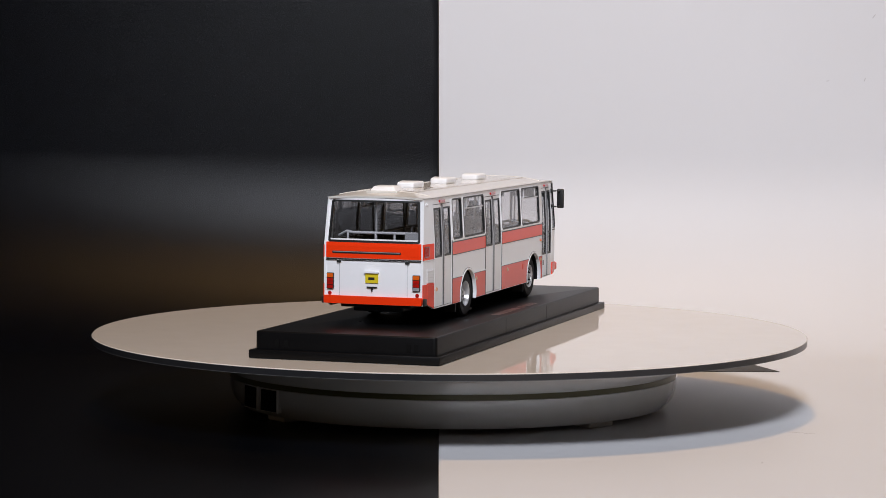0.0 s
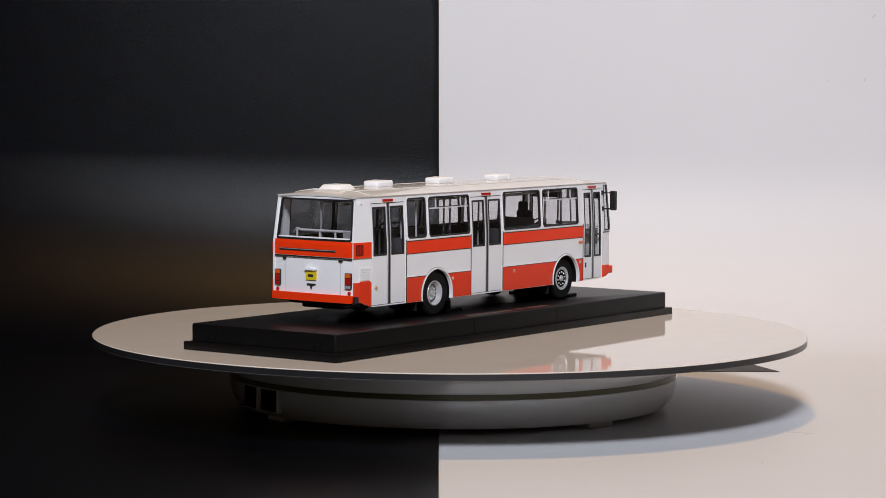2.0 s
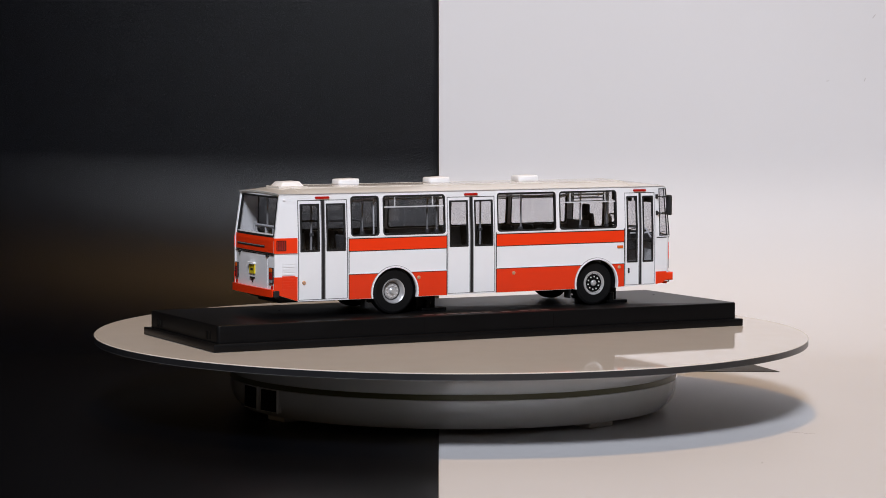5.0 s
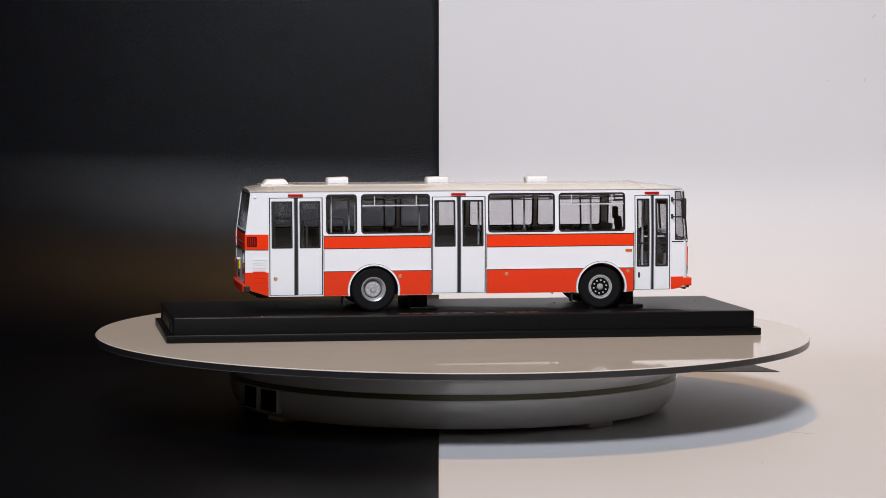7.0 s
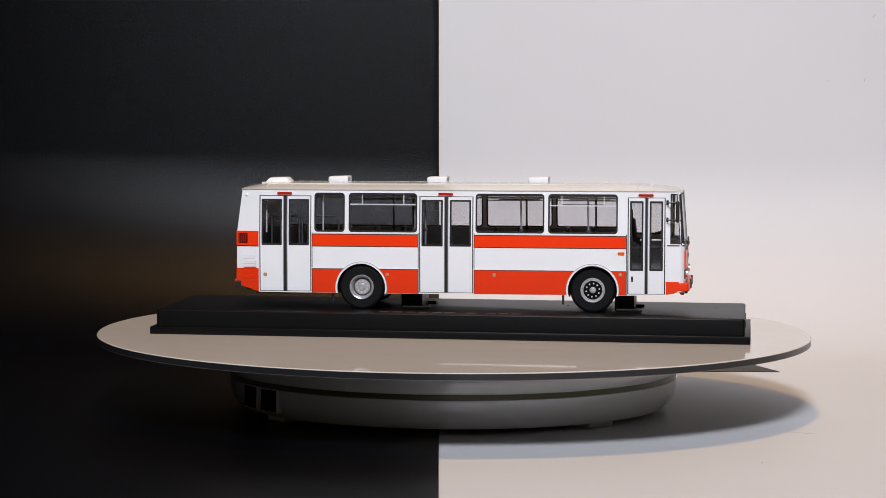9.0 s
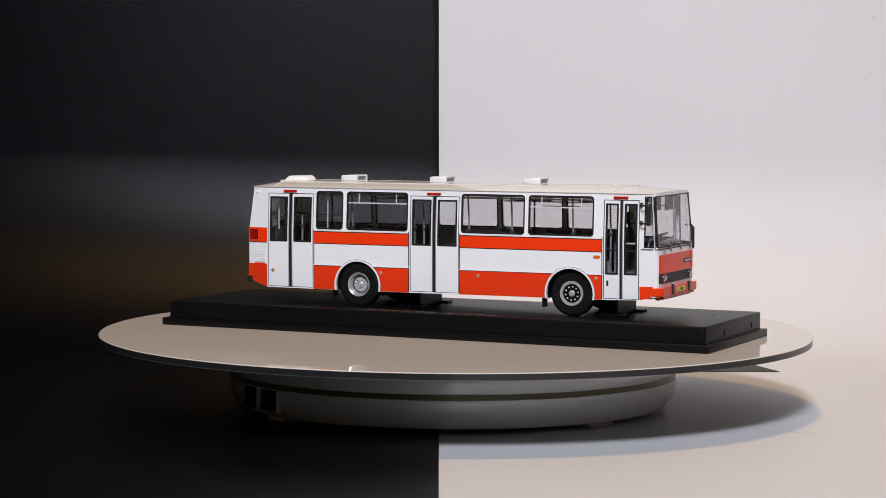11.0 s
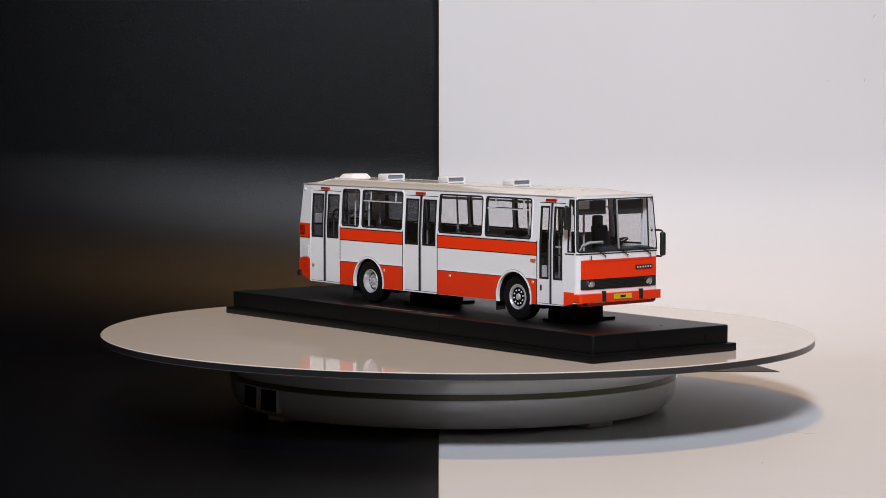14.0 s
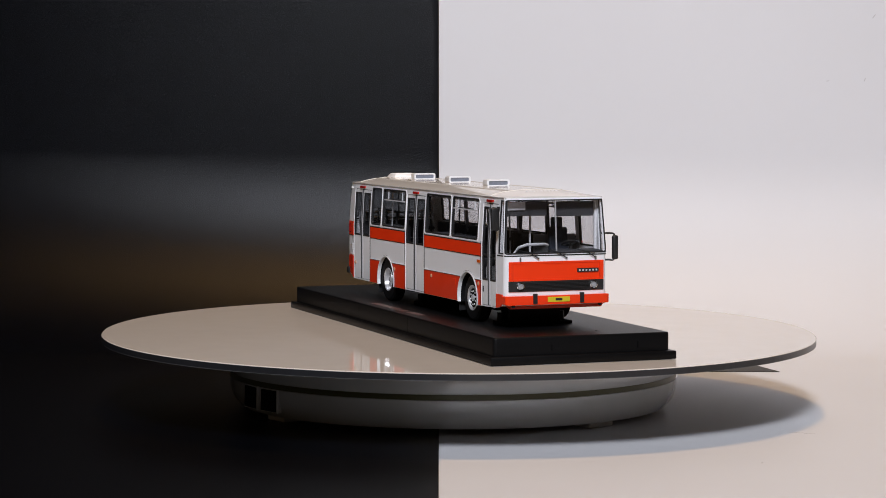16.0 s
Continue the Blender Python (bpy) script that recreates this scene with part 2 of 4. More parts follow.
def left_map(u, v, d):
    return shape(u, HW - d, v)


def front_x(y, h):
    """The nose is nearly flat; its corners are round below the waist and tight beside the glass."""
    x = 133.4 - (max(0.0, h - 37.0) / 30.0) * 2.2
    a, k = abs(y), min(1.0, max(0.0, (h - 36.0) / 2.0))
    rad = 2.8 + (1.5 - 2.8) * k
    c = min(rad * 0.995, max(0.0, a - (29.2 - rad)))
    return x - 0.6 * (a / 27.0) ** 2.2 - (rad - math.sqrt(rad * rad - c * c))


def front_map(u, v, d):
    return Vector((front_x(u, v) - d, u * (1 - 0.050 * max(0.0, (v - 42.0) / 25.0)) * 0.99 + YC, v))


def rear_x(y, h):
    x = -120.0 + (max(0.0, h - 42.0) / 25.0) * 3.4
    return x + 1.0 * (abs(y) / 29.0) ** 3


def rear_map(u, v, d):
    return Vector((rear_x(u, v) + d, u * (1 - 0.050 * max(0.0, (v - 42.0) / 25.0)) * 0.945 + YC, v))


def rrect(x0, x1, z0, z1, r=0.0, n=4):
    if r <= 0:
        return [(x0, z0), (x1, z0), (x1, z1), (x0, z1)]
    out = []
    for cx, cz, a0 in ((x1 - r, z0 + r, -90), (x1 - r, z1 - r, 0), (x0 + r, z1 - r, 90), (x0 + r, z0 + r, 180)):
        for i in range(n + 1):
            a = radians(a0 + 90 * i / n)
            out.append((cx + r * math.cos(a), cz + r * math.sin(a)))
    return out


def panel(outline, holes, mapping, d0, d1, cuts_u=(), cuts_v=()):
    """A sheet in (u, v) with holes, from depth d0 to d1, laid on the body."""
    bm = bmesh.new()
    for loop in [outline, *holes]:
        vs = [bm.verts.new((u, v, 0)) for u, v in loop]
        for a, b in zip(vs, vs[1:] + vs[:1]):
            bm.edges.new((a, b))
    bmesh.ops.triangle_fill(bm, use_beauty=True, edges=bm.edges[:], normal=(0, 0, 1))
    for c in cuts_u:
        bmesh.ops.bisect_plane(bm, geom=bm.verts[:] + bm.edges[:] + bm.faces[:], plane_co=(c, 0, 0), plane_no=(1, 0, 0))
    for c in cuts_v:
        bmesh.ops.bisect_plane(bm, geom=bm.verts[:] + bm.edges[:] + bm.faces[:], plane_co=(0, c, 0), plane_no=(0, 1, 0))
    r = bmesh.ops.extrude_face_region(bm, geom=bm.faces[:])
    top = {e for e in r["geom"] if isinstance(e, bmesh.types.BMVert)}
    for v in bm.verts:
        v.co = mapping(v.co.x, v.co.y, d1 if v in top else d0)
    return bm


SIDE_U, SIDE_V = (-116, -111, -106, 122, 126), (42,)
FRONT_U = (-26, -22, -17, -11, -5, 0, 5, 11, 17, 22, 26)
NOSE_U = (-29.1, -28.9, -28.5, -28.0, -27.3, -26.5, *FRONT_U[1:-1], 26.5, 27.3, 28.0, 28.5, 28.9, 29.1)


def arch(cx, r, low):
    """Points of a wheel arch from the rear foot to the front foot."""
    a0 = math.asin((low - 12.0) / r)
    pts = []
    for i in range(19):
        a = math.pi - a0 - (math.pi - 2 * a0) * i / 18
        pts.append((cx + r * math.cos(a), 12.0 + r * math.sin(a)))
    return pts


REAR_AXLE, FRONT_AXLE = -48.1, 82.0
RIGHT_WINDOWS = ((-75.0, -57.3, False), (-55.4, -16.2, True), (16.4, 55.2, False), (57.0, 96.0, True))
DOORS = ((-106.4, -76.6, 36.0), (-15.2, 15.3, 36.0), (101.3, 122.2, 23.4))
LEFT_WINDOWS = ((-105.6, -66.8), (-65.0, -26.2), (-24.4, 14.6), (16.4, 55.2), (57.0, 96.0))

bus = empty("bus", pose(0, 0, TABLE_Z + 0.0137))
tagged(bus, "model city bus in white and orange-red, three folding doors", "model bus")


def strip(name, outline, mapping, mat, d0=-0.14, d1=0.35, label="", parent=None, cu=SIDE_U, cv=SIDE_V, holes=()):
    return part(name, panel(outline, list(holes), mapping, d0, d1, cu, cv), mat, parent or bus, label)


def side_outline():
    return ([(-119.6, 13.5), (-106.4, 9.2)] + arch(REAR_AXLE, 14.0, 9.0) + arch(FRONT_AXLE, 14.0, 9.2)
            + [(122.2, 9.8), (129.8, 11.5), (129.9, 36.0), (130.9, 38.0), (128.9, H_TOP), (-116.4, H_TOP), (-119.6, 42.0)])


def window(mapping, x0, x1, z0, z1, split, name="window", r=2.0, cu=(), cv=(), tint=None, lip=1.0):
    w = part(name, panel(rrect(x0 + 0.15, x1 - 0.15, z0 + 0.15, z1 - 0.15, r), [rrect(x0 + lip, x1 - lip, z0 + lip, z1 - lip, r * 0.7)],
                         mapping, -0.18, 1.1, cu, cv), M_RUBBER, bus, "side window in a black rubber frame")
    part("trim_ring", panel(rrect(x0 - 0.45, x1 + 0.45, z0 - 0.45, z1 + 0.45, r + 0.4), [rrect(x0 + 0.14, x1 - 0.14, z0 + 0.14, z1 - 0.14, r)],
                            mapping, -0.22, 0.2, cu, cv), M_PAINT, w)
    g = part("pane", panel(rrect(x0 + lip - 0.1, x1 - lip + 0.1, z0 + lip - 0.1, z1 - lip + 0.1, r * 0.7), [], mapping, 0.45, 0.75, cu, cv), tint or M_GLASS, w)
    g.visible_shadow = False
    if split:
        zb, q = z0 + (z1 - z0) * 0.705, (x1 - x0) * 0.2
        part("sash_bar", panel(rrect(x0 + 1, x1 - 1, zb - 0.35, zb + 0.35), [], mapping, 0.1, 0.7, cu, cv), M_POLE, w, "thin pale sash bar")
        for xq in (x0 + q, x1 - q):
            part("sash_post", panel(rrect(xq - 0.28, xq + 0.28, zb + 0.35, z1 - 1.0), [], mapping, 0.1, 0.7, cu, cv), M_POLE, w)
        part("sash_gasket", panel(rrect(x0 + q, x1 - q, zb + 0.36, zb + 0.75), [], mapping, 0.15, 0.7, cu, cv), M_RUBBER, w)
    return w


def right_side():
    holes = [rrect(a, b, 43.3, 65.6, 2.0) for a, b, s in RIGHT_WINDOWS]
    holes += [rrect(a, b, 9.7 if i < 2 else 10.0, 63.8) for i, (a, b, z) in enumerate(DOORS)]
    quarter = [(124.9, 38.2), (130.7, 38.2), (128.8, 65.9), (124.9, 65.9)]
    # the doors run to the sill: trim the outline's foot under them by a thin sill strip
    part("side_wall", panel(side_outline(), holes + [quarter], right_map, 0.0, 1.2, SIDE_U, SIDE_V), M_PAINT, bus)
    for a, b, s in RIGHT_WINDOWS:
        window(right_map, a, b, 43.3, 65.6, s, cv=SIDE_V)
    # quarter window
    inner = [(125.5, 38.8), (130.25, 38.8), (128.4, 65.3), (125.5, 65.3)]
    w = part("quarter_window", panel(quarter, [inner], right_map, -0.15, 0.55, (126,), SIDE_V), M_RUBBER, bus, "narrow quarter window beside the windscreen")
    part("pane", panel(inner, [], right_map, 0.4, 0.7, (126,), SIDE_V), M_GLASS, w).visible_shadow = False
    # waist stripe and its trims
    for a, b in ((-76.3, -15.5), (15.6, 101.0)):
        strip("waist_stripe", rrect(a, b, 35.6, 42.0), right_map, M_RED, label="orange-red waist stripe")
        strip("trim", rrect(a, b, 42.0, 42.45), right_map, M_RUBBER, -0.2, 0.3)
        strip("trim", rrect(a, b, 35.2, 35.6), right_map, M_RUBBER, -0.18, 0.3)
    strip("tail_stripe", rrect(-119.8, -106.8, 35.4, 43.6), right_map, M_RED, label="orange-red tail corner panel")
    strip("trim", rrect(-120, -106.8, 35.0, 35.4), right_map, M_CHROME, -0.35, 0.3)
    # dark joints where the panels meet the doors
    for xa, za in ((-76.3, 9.3), (-15.9, 9.3), (15.6, 9.4), (100.6, 9.6)):
        strip("trim", rrect(xa, xa + 0.4, za, 43.2), right_map, M_RUBBER, -0.26, 0.3)
    # skirt panels round the wheel arches
    ar, af = arch(REAR_AXLE, 14.1, 9.2), arch(FRONT_AXLE, 14.1, 9.4)
    top = 22.6
    def cut(points, lo, hi):
        return [p for p in points if lo <= p[0] <= hi and p[1] <= top]
    rl, rr = cut(ar, -99, REAR_AXLE), cut(ar, REAR_AXLE, 99)
    fl, fr = cut(af, 0, FRONT_AXLE), cut(af, FRONT_AXLE, 199)
    for pts in ([(-76.3, 9.2)] + rl + [(rl[-1][0], top), (-76.3, top)], rr + [(-15.5, 9.2), (-15.5, top), (rr[0][0], top)],
                [(15.6, 9.3)] + fl + [(fl[-1][0], top), (15.6, top)], fr + [(101.0, 9.5), (101.0, top), (fr[0][0], top)]):
        strip("skirt_panel", pts, right_map, M_SKIRT, label="red lower skirt panel")
        a, b = min(p[0] for p in pts), max(p[0] for p in pts)
        strip("trim", rrect(a, b, top, top + 0.3), right_map, M_RUBBER, -0.3, 0.3)
        strip("trim", rrect(a, b, top + 0.3, top + 0.75), right_map, M_PAINT, -0.32, 0.3)
    strip("tail_skirt", [(-119.9, 13.7), (-106.8, 9.4), (-106.8, top), (-119.9, top)], right_map, M_SKIRT, label="red tail skirt panel")
    # louvres on the tail corner
    for k in range(11):
        z = 15.2 + k * 1.42
        m = M_PAINT if z > top else M_SKIRT
        strip("louvre", rrect(-115.4, -108.2, z, z + 0.85), right_map, m, -0.42, 0.2)
    # tail corner lamp, markers, caps
    lamp = strip("corner_lamp", rrect(-118.6, -113.2, 36.8, 42.4, 0.5), right_map, M_LAMP_DARK, -0.45, 0.2, "dark red ribbed tail lamp")
    for k in range(4):
        part("lens_rib", panel(rrect(-118.2 + k * 1.2, -117.7 + k * 1.2, 37.2, 42.0), [], right_map, -0.6, -0.4, (-116,)), M_LAMP_RED, lamp)
    for xa in (-91.8, -0.2, 111.4):
        strip("marker_lamp", rrect(xa - 4.2, xa + 4.2, 64.4, 65.7, 0.5), right_map, M_LAMP_RED, -0.9, 0.2, "red marker lamp over the door")
    strip("trim", rrect(123.2, 130.0, 37.0, 37.6), right_map, M_RUBBER, -0.2, 0.3)
    strip("side_marker", rrect(95.9, 99.7, 31.9, 33.4, 0.2), right_map, M_LAMP_ORANGE, -0.5, 0.2, "small orange side marker")
    for xa, za in ((-33.3, 19.6), (27.1, 20.0), (97.4, 20.8), (-103.0, 19.2)):
        bm = lathe([(0, 0.8), (0.7, 0.7), (1.1, 0.25), (1.1, -0.3), (0, -0.3)], 16, "y")
        o = part("cap", bm, M_BRONZE, bus, "small bronze filler cap", smooth=True)
        o.matrix_basis = pose(xa * K, (YC - HW) * K, za * K, 0, 0, 180)
    part("cap", box(-114.6, -113.2, YC - 27.9, YC - 26.6, 63.6, 64.6, 0.3), M_PAINT, bus)
    # white lips of the arches
    for cx in (REAR_AXLE, FRONT_AXLE):
        o, i = arch(cx, 14.6, 9.0), arch(cx, 14.05, 9.0)
        strip("arch_lip", o + i[::-1], right_map, M_PAINT, -0.55, 0.3, "white wheel-arch lip")
        o, i = arch(cx, 14.85, 9.0), arch(cx, 14.6, 9.0)
        strip("arch_seam", o + i[::-1], right_map, M_GREY, -0.3, 0.3)
        o, i = arch(cx, 14.05, 9.0), arch(cx, 13.7, 8.9)
        strip("arch_return", o + i[::-1], right_map, M_PAINT, -0.5, 1.3, "white inner return of the arch")
        # added near-black liner and plug keep the arch inside as dark as shade
        strip("arch_shade_liner", o + i[::-1], right_map, M_TYRE, 1.3, 10.0, "near-black liner, arch shade put into its colour")
        strip("arch_shade_plug", arch(cx, 13.65, 9.0), right_map, M_TYRE, 8.8, 9.4)
    # faint service flap
    strip("service_flap", rrect(58.8, 64.8, 17.6, 21.0, 0.3), right_map, M_SKIRT, -0.4, 0.1)


def doors():
    for i, (a, b, zw) in enumerate(DOORS):
        z0 = 9.8 if i < 2 else 10.1
        mid = (a + b) / 2
        d = part("folding_door", panel(rrect(a + 0.02, b - 0.02, z0, 63.7), [rrect(a + 1.6, mid - 1.6, zw - 0.4, 62.0), rrect(mid + 1.6, b - 1.6, zw - 0.4, 62.0)],
                                       right_map, 0.75, 1.15, (-101, -96), SIDE_V), M_RUBBER, bus, "white folding door with two glazed leaves")
        gap = 1.25 if i < 2 else 1.0
        for u0, u1 in ((a + 0.6, mid - gap), (mid + gap, b - 0.6)):
            win = rrect(u0 + 0.9, u1 - 0.9, zw, 61.6, 0.5)
            leaf = part("leaf", panel(rrect(u0, u1, z0 + 0.25, 63.4), [win], right_map, 0.12, 0.7, (-104, -101, -98, -94), SIDE_V), M_PAINT, d)
            part("leaf_rubber", panel(rrect(u0 + 0.7, u1 - 0.7, zw - 0.2, 61.8, 0.5), [rrect(u0 + 1.7, u1 - 1.7, zw + 0.8, 60.8, 0.4)], right_map, 0.0, 0.75, (-104, -101), SIDE_V), M_RUBBER, d)
            g = part("pane", panel(rrect(u0 + 1.6, u1 - 1.6, zw + 0.7, 60.9, 0.4), [], right_map, 0.4, 0.6, (-104, -101), SIDE_V), M_GLASS, d)
            g.visible_shadow = False
            if i == 2:
                part("sash_bar", panel(rrect(u0 + 1.6, u1 - 1.6, 36.0, 36.9), [], right_map, 0.1, 0.7), M_RUBBER, d)
        for u in (mid - gap + 0.02, mid + gap - 0.37):
            part("edge_strip", panel(rrect(u, u + 0.35, z0 + 0.3, 63.2), [], right_map, -0.25, 0.5, (), SIDE_V), M_GREY, d)
        part("rubber_seal", panel(rrect(mid - gap + 0.5, mid + gap - 0.5, z0 + 0.2, 63.6), [], right_map, -0.15, 0.5, (), SIDE_V), M_RUBBER, d)
        if i == 2:
            part("door_lock", panel(rrect(103.4, 104.5, 17.0, 20.0, 0.2), [], right_map, -0.15, 0.3), M_INK, d)


def left_side():
    wins = [(a, b, 43.3, 65.6) for a, b in LEFT_WINDOWS]
    drv = ((99.5, 122.4, 40.0, 65.6),)
    holes = [rrect(a, b, c, d, 2.0) for a, b, c, d in wins + list(drv)]
    quarter = [(124.9, 38.2), (130.7, 38.2), (128.8, 65.9), (124.9, 65.9)]
    part("side_wall", panel(side_outline(), holes + [quarter], left_map, 0.0, 1.2, SIDE_U, SIDE_V), M_PAINT, bus)
    for k, (a, b, c, d) in enumerate(wins + list(drv)):
        window(left_map, a, b, c, d, k in (1, 3, 4, 5), r=2.0, lip=0.9, cv=SIDE_V)
    inner = [(125.5, 38.8), (130.25, 38.8), (128.4, 65.3), (125.5, 65.3)]
    w = part("quarter_window", panel(quarter, [inner], left_map, -0.15, 0.55, (126,), SIDE_V), M_RUBBER, bus, "narrow quarter window beside the windscreen")
    part("pane", panel(inner, [], left_map, 0.4, 0.7, (126,), SIDE_V), M_GLASS, w).visible_shadow = False
    strip("waist_stripe", rrect(-119.8, 101.0, 35.9, 42.3), left_map, M_RED, label="orange-red waist stripe")
    ar, af = arch(REAR_AXLE, 14.1, 9.2), arch(FRONT_AXLE, 14.1, 9.4)
    strip("skirt_panel", [(-119.8, 13.7), (-106, 9.2)] + [p for p in ar if p[0] < REAR_AXLE and p[1] < 22] + [(REAR_AXLE - 9.9, 22), (-119.8, 22)], left_map, M_SKIRT)
    strip("skirt_panel", [p for p in ar if p[0] > REAR_AXLE and p[1] < 22] + [p for p in af if p[0] < FRONT_AXLE and p[1] < 22] + [(FRONT_AXLE - 9.9, 22), (REAR_AXLE + 9.9, 22)], left_map, M_SKIRT)
    strip("skirt_panel", [p for p in af if p[0] > FRONT_AXLE and p[1] < 22] + [(129.4, 11.5), (129.4, 17.5), (110, 22), (FRONT_AXLE + 9.9, 22)], left_map, M_SKIRT)
    for cx in (REAR_AXLE, FRONT_AXLE):
        o, i = arch(cx, 14.6, 9.0), arch(cx, 14.05, 9.0)
        strip("arch_lip", o + i[::-1], left_map, M_PAINT, -0.55, 0.3, "white wheel-arch lip")
        o, i = arch(cx, 14.85, 9.0), arch(cx, 14.6, 9.0)
        strip("arch_seam", o + i[::-1], left_map, M_GREY, -0.3, 0.3)
        o, i = arch(cx, 14.05, 9.0), arch(cx, 13.7, 8.9)
        strip("arch_return", o + i[::-1], left_map, M_PAINT, -0.5, 1.3, "white inner return of the arch")
        # added near-black liner and plug give this arch its inner shade
        strip("arch_shade_liner", o + i[::-1], left_map, M_TYRE, 1.3, 10.0, "near-black liner, arch shade put into its colour")
        strip("arch_shade_plug", arch(cx, 13.65, 9.0), left_map, M_TYRE, 8.8, 9.4)


def roof_h(x, y):
    edge = 1.0 - min(1.0, abs(y) / 29.0) ** 2.6
    f = min(1.0, max(0.0, (131.5 - x) / 26.0)) ** 0.8
    r = min(1.0, max(0.0, (x + 118.5) / 16.0)) ** 0.8
    return H_TOP + 0.35 + 3.2 * edge * (0.10 + 0.90 * min(f, r))


def roof():
    bm = bmesh.new()
    xs = [-117.0, -116.4, -115, -112, -108, -104, -100] + [-95 + 8 * i for i in range(25)] + [101, 105, 109, 113, 117, 121, 125, 128, 129.8, 131.0]
    ys = [-29.2, -28.9] + [-28.4 + 56.8 * j / 26 for j in range(27)] + [28.9, 29.2]
    grid = []
    for x in xs:
        row = []
        for y in ys:
            xx = x
            if x > 121:
                xx = x - (131.2 - front_x(y, H_TOP)) * (x - 121) / 10.2
            p = shape(min(xx, 131), y * 0.99, H_TOP)
            row.append(bm.verts.new((xx + (0.0), p.y, roof_h(x, y))))
        grid.append(row)
    faces = [bm.faces.new((a[j], a[j + 1], b[j + 1], b[j])) for a, b in zip(grid, grid[1:]) for j in range(len(ys) - 1)]
    r = bmesh.ops.extrude_face_region(bm, geom=faces)
    for v in r["geom"]:
        if isinstance(v, bmesh.types.BMVert):
            v.co.z -= 0.9
    rf = part("roof", bm, [M_ROOF], bus, "bus roof, warm lamplight put into its cream colour", smooth=True)
    # long welded seams of the roof skin
    for yy in (-15.5, 15.5):
        bm = bmesh.new()
        prev = None
        for x in range(-104, 112, 8):
            z = roof_h(x, yy)
            row = [bm.verts.new((x, yy + YC + d, z + e)) for d, e in ((-0.35, -0.1), (-0.15, 0.28), (0.15, 0.28), (0.35, -0.1))]
            if prev:
                for j in range(4):
                    bm.faces.new((prev[j], prev[(j + 1) % 4], row[(j + 1) % 4], row[j]))
            prev = row
        part("roof_seam", bm, M_ROOF, rf, smooth=True)
    for xx in (106.5, -103.5):
        bm = bmesh.new()
        prev = None
        for j in range(-13, 14):
            yy = j * 2.05
            z = roof_h(xx, yy)
            yb = shape(xx, yy, H_TOP).y
            row = [bm.verts.new((xx + d, yb, z + e)) for d, e in ((-0.3, -0.1), (-0.12, 0.22), (0.12, 0.22), (0.3, -0.1))]
            if prev:
                for k in range(4):
                    bm.faces.new((prev[k], prev[(k + 1) % 4], row[(k + 1) % 4], row[k]))
            prev = row
        part("roof_seam", bm, M_ROOF, rf, smooth=True)
    gut = -0.9
    for mp in (right_map, left_map):
        strip("rain_gutter", rrect(-117, 128.5, H_TOP - 0.05, H_TOP + 0.2), mp, M_GREY, gut + 0.45, 0.5, "thin dark rain gutter")
    # open roof vents facing forward
    for xa in (-65.2, -8.3, 49.5):
        z = roof_h(xa, 0) - 0.3
        yv = YC - 0.6
        bm = box(xa - 5.8, xa + 5.0, yv - 6.7, yv + 6.7, z, z + 3.7)
        for w in bm.verts:
            if w.co.x < xa:
                w.co.y = yv + (w.co.y - yv) * 0.72
                w.co.z = min(w.co.z, z + 3.4)
        bmesh.ops.bevel(bm, geom=bm.edges, offset=1.1, segments=3, profile=0.5, affect="EDGES")
        v = part("roof_vent", bm, M_PAINT, bus, "white scoop-shaped roof vent", smooth=True)
        out = rrect(yv - 6.7, yv + 6.7, z, z + 3.7, 1.1)
        hole = rrect(yv - 5.7, yv + 5.7, z + 0.7, z + 2.9, 0.7)
        part("hood_rim", panel(out, [hole], lambda u, w, d, xa=xa: Vector((xa + 5.8 - d, u, w)), 0, 1.6), M_PAINT, v)
        # blue-grey sheet colours in the shade inside the open scoop
        part("vent_mouth", panel(hole, [], lambda u, w, d, xa=xa: Vector((xa + 5.2 - d, u, w)), 0, 0.1), M_VENT, v, "vent mouth, its inner shade put into grey")
    z = roof_h(-102, 0) - 0.6
    bm = box(-107.5, -92.5, YC - 8, YC + 7, z, z + 3.1)
    for v in bm.verts:
        if v.co.z > z + 1:
            v.co.x = -105.0 if v.co.x < -102 else -95.0
            v.co.y = YC + (v.co.y - YC) * 0.75
            if v.co.x < -102:
                v.co.z -= 0.2
    bmesh.ops.bevel(bm, geom=bm.edges, offset=0.6, segments=2, profile=0.5, affect="EDGES")
    part("roof_hatch", bm, M_PAINT, bus, "white tapered roof hatch over the tail", smooth=True)
    part("hatch_base", box(-109.0, -91.0, YC - 9.2, YC + 8.2, z - 0.5, z + 0.6, 0.4), M_ROOF, bus)
    for k in range(9):
        part("roof_slot", box(113.0, 114.2, YC - 9 + k * 2.1, YC - 8 + k * 2.1, roof_h(113.6, 5) - 0.3, roof_h(113.6, 3) + 0.12), M_POLE, bus)


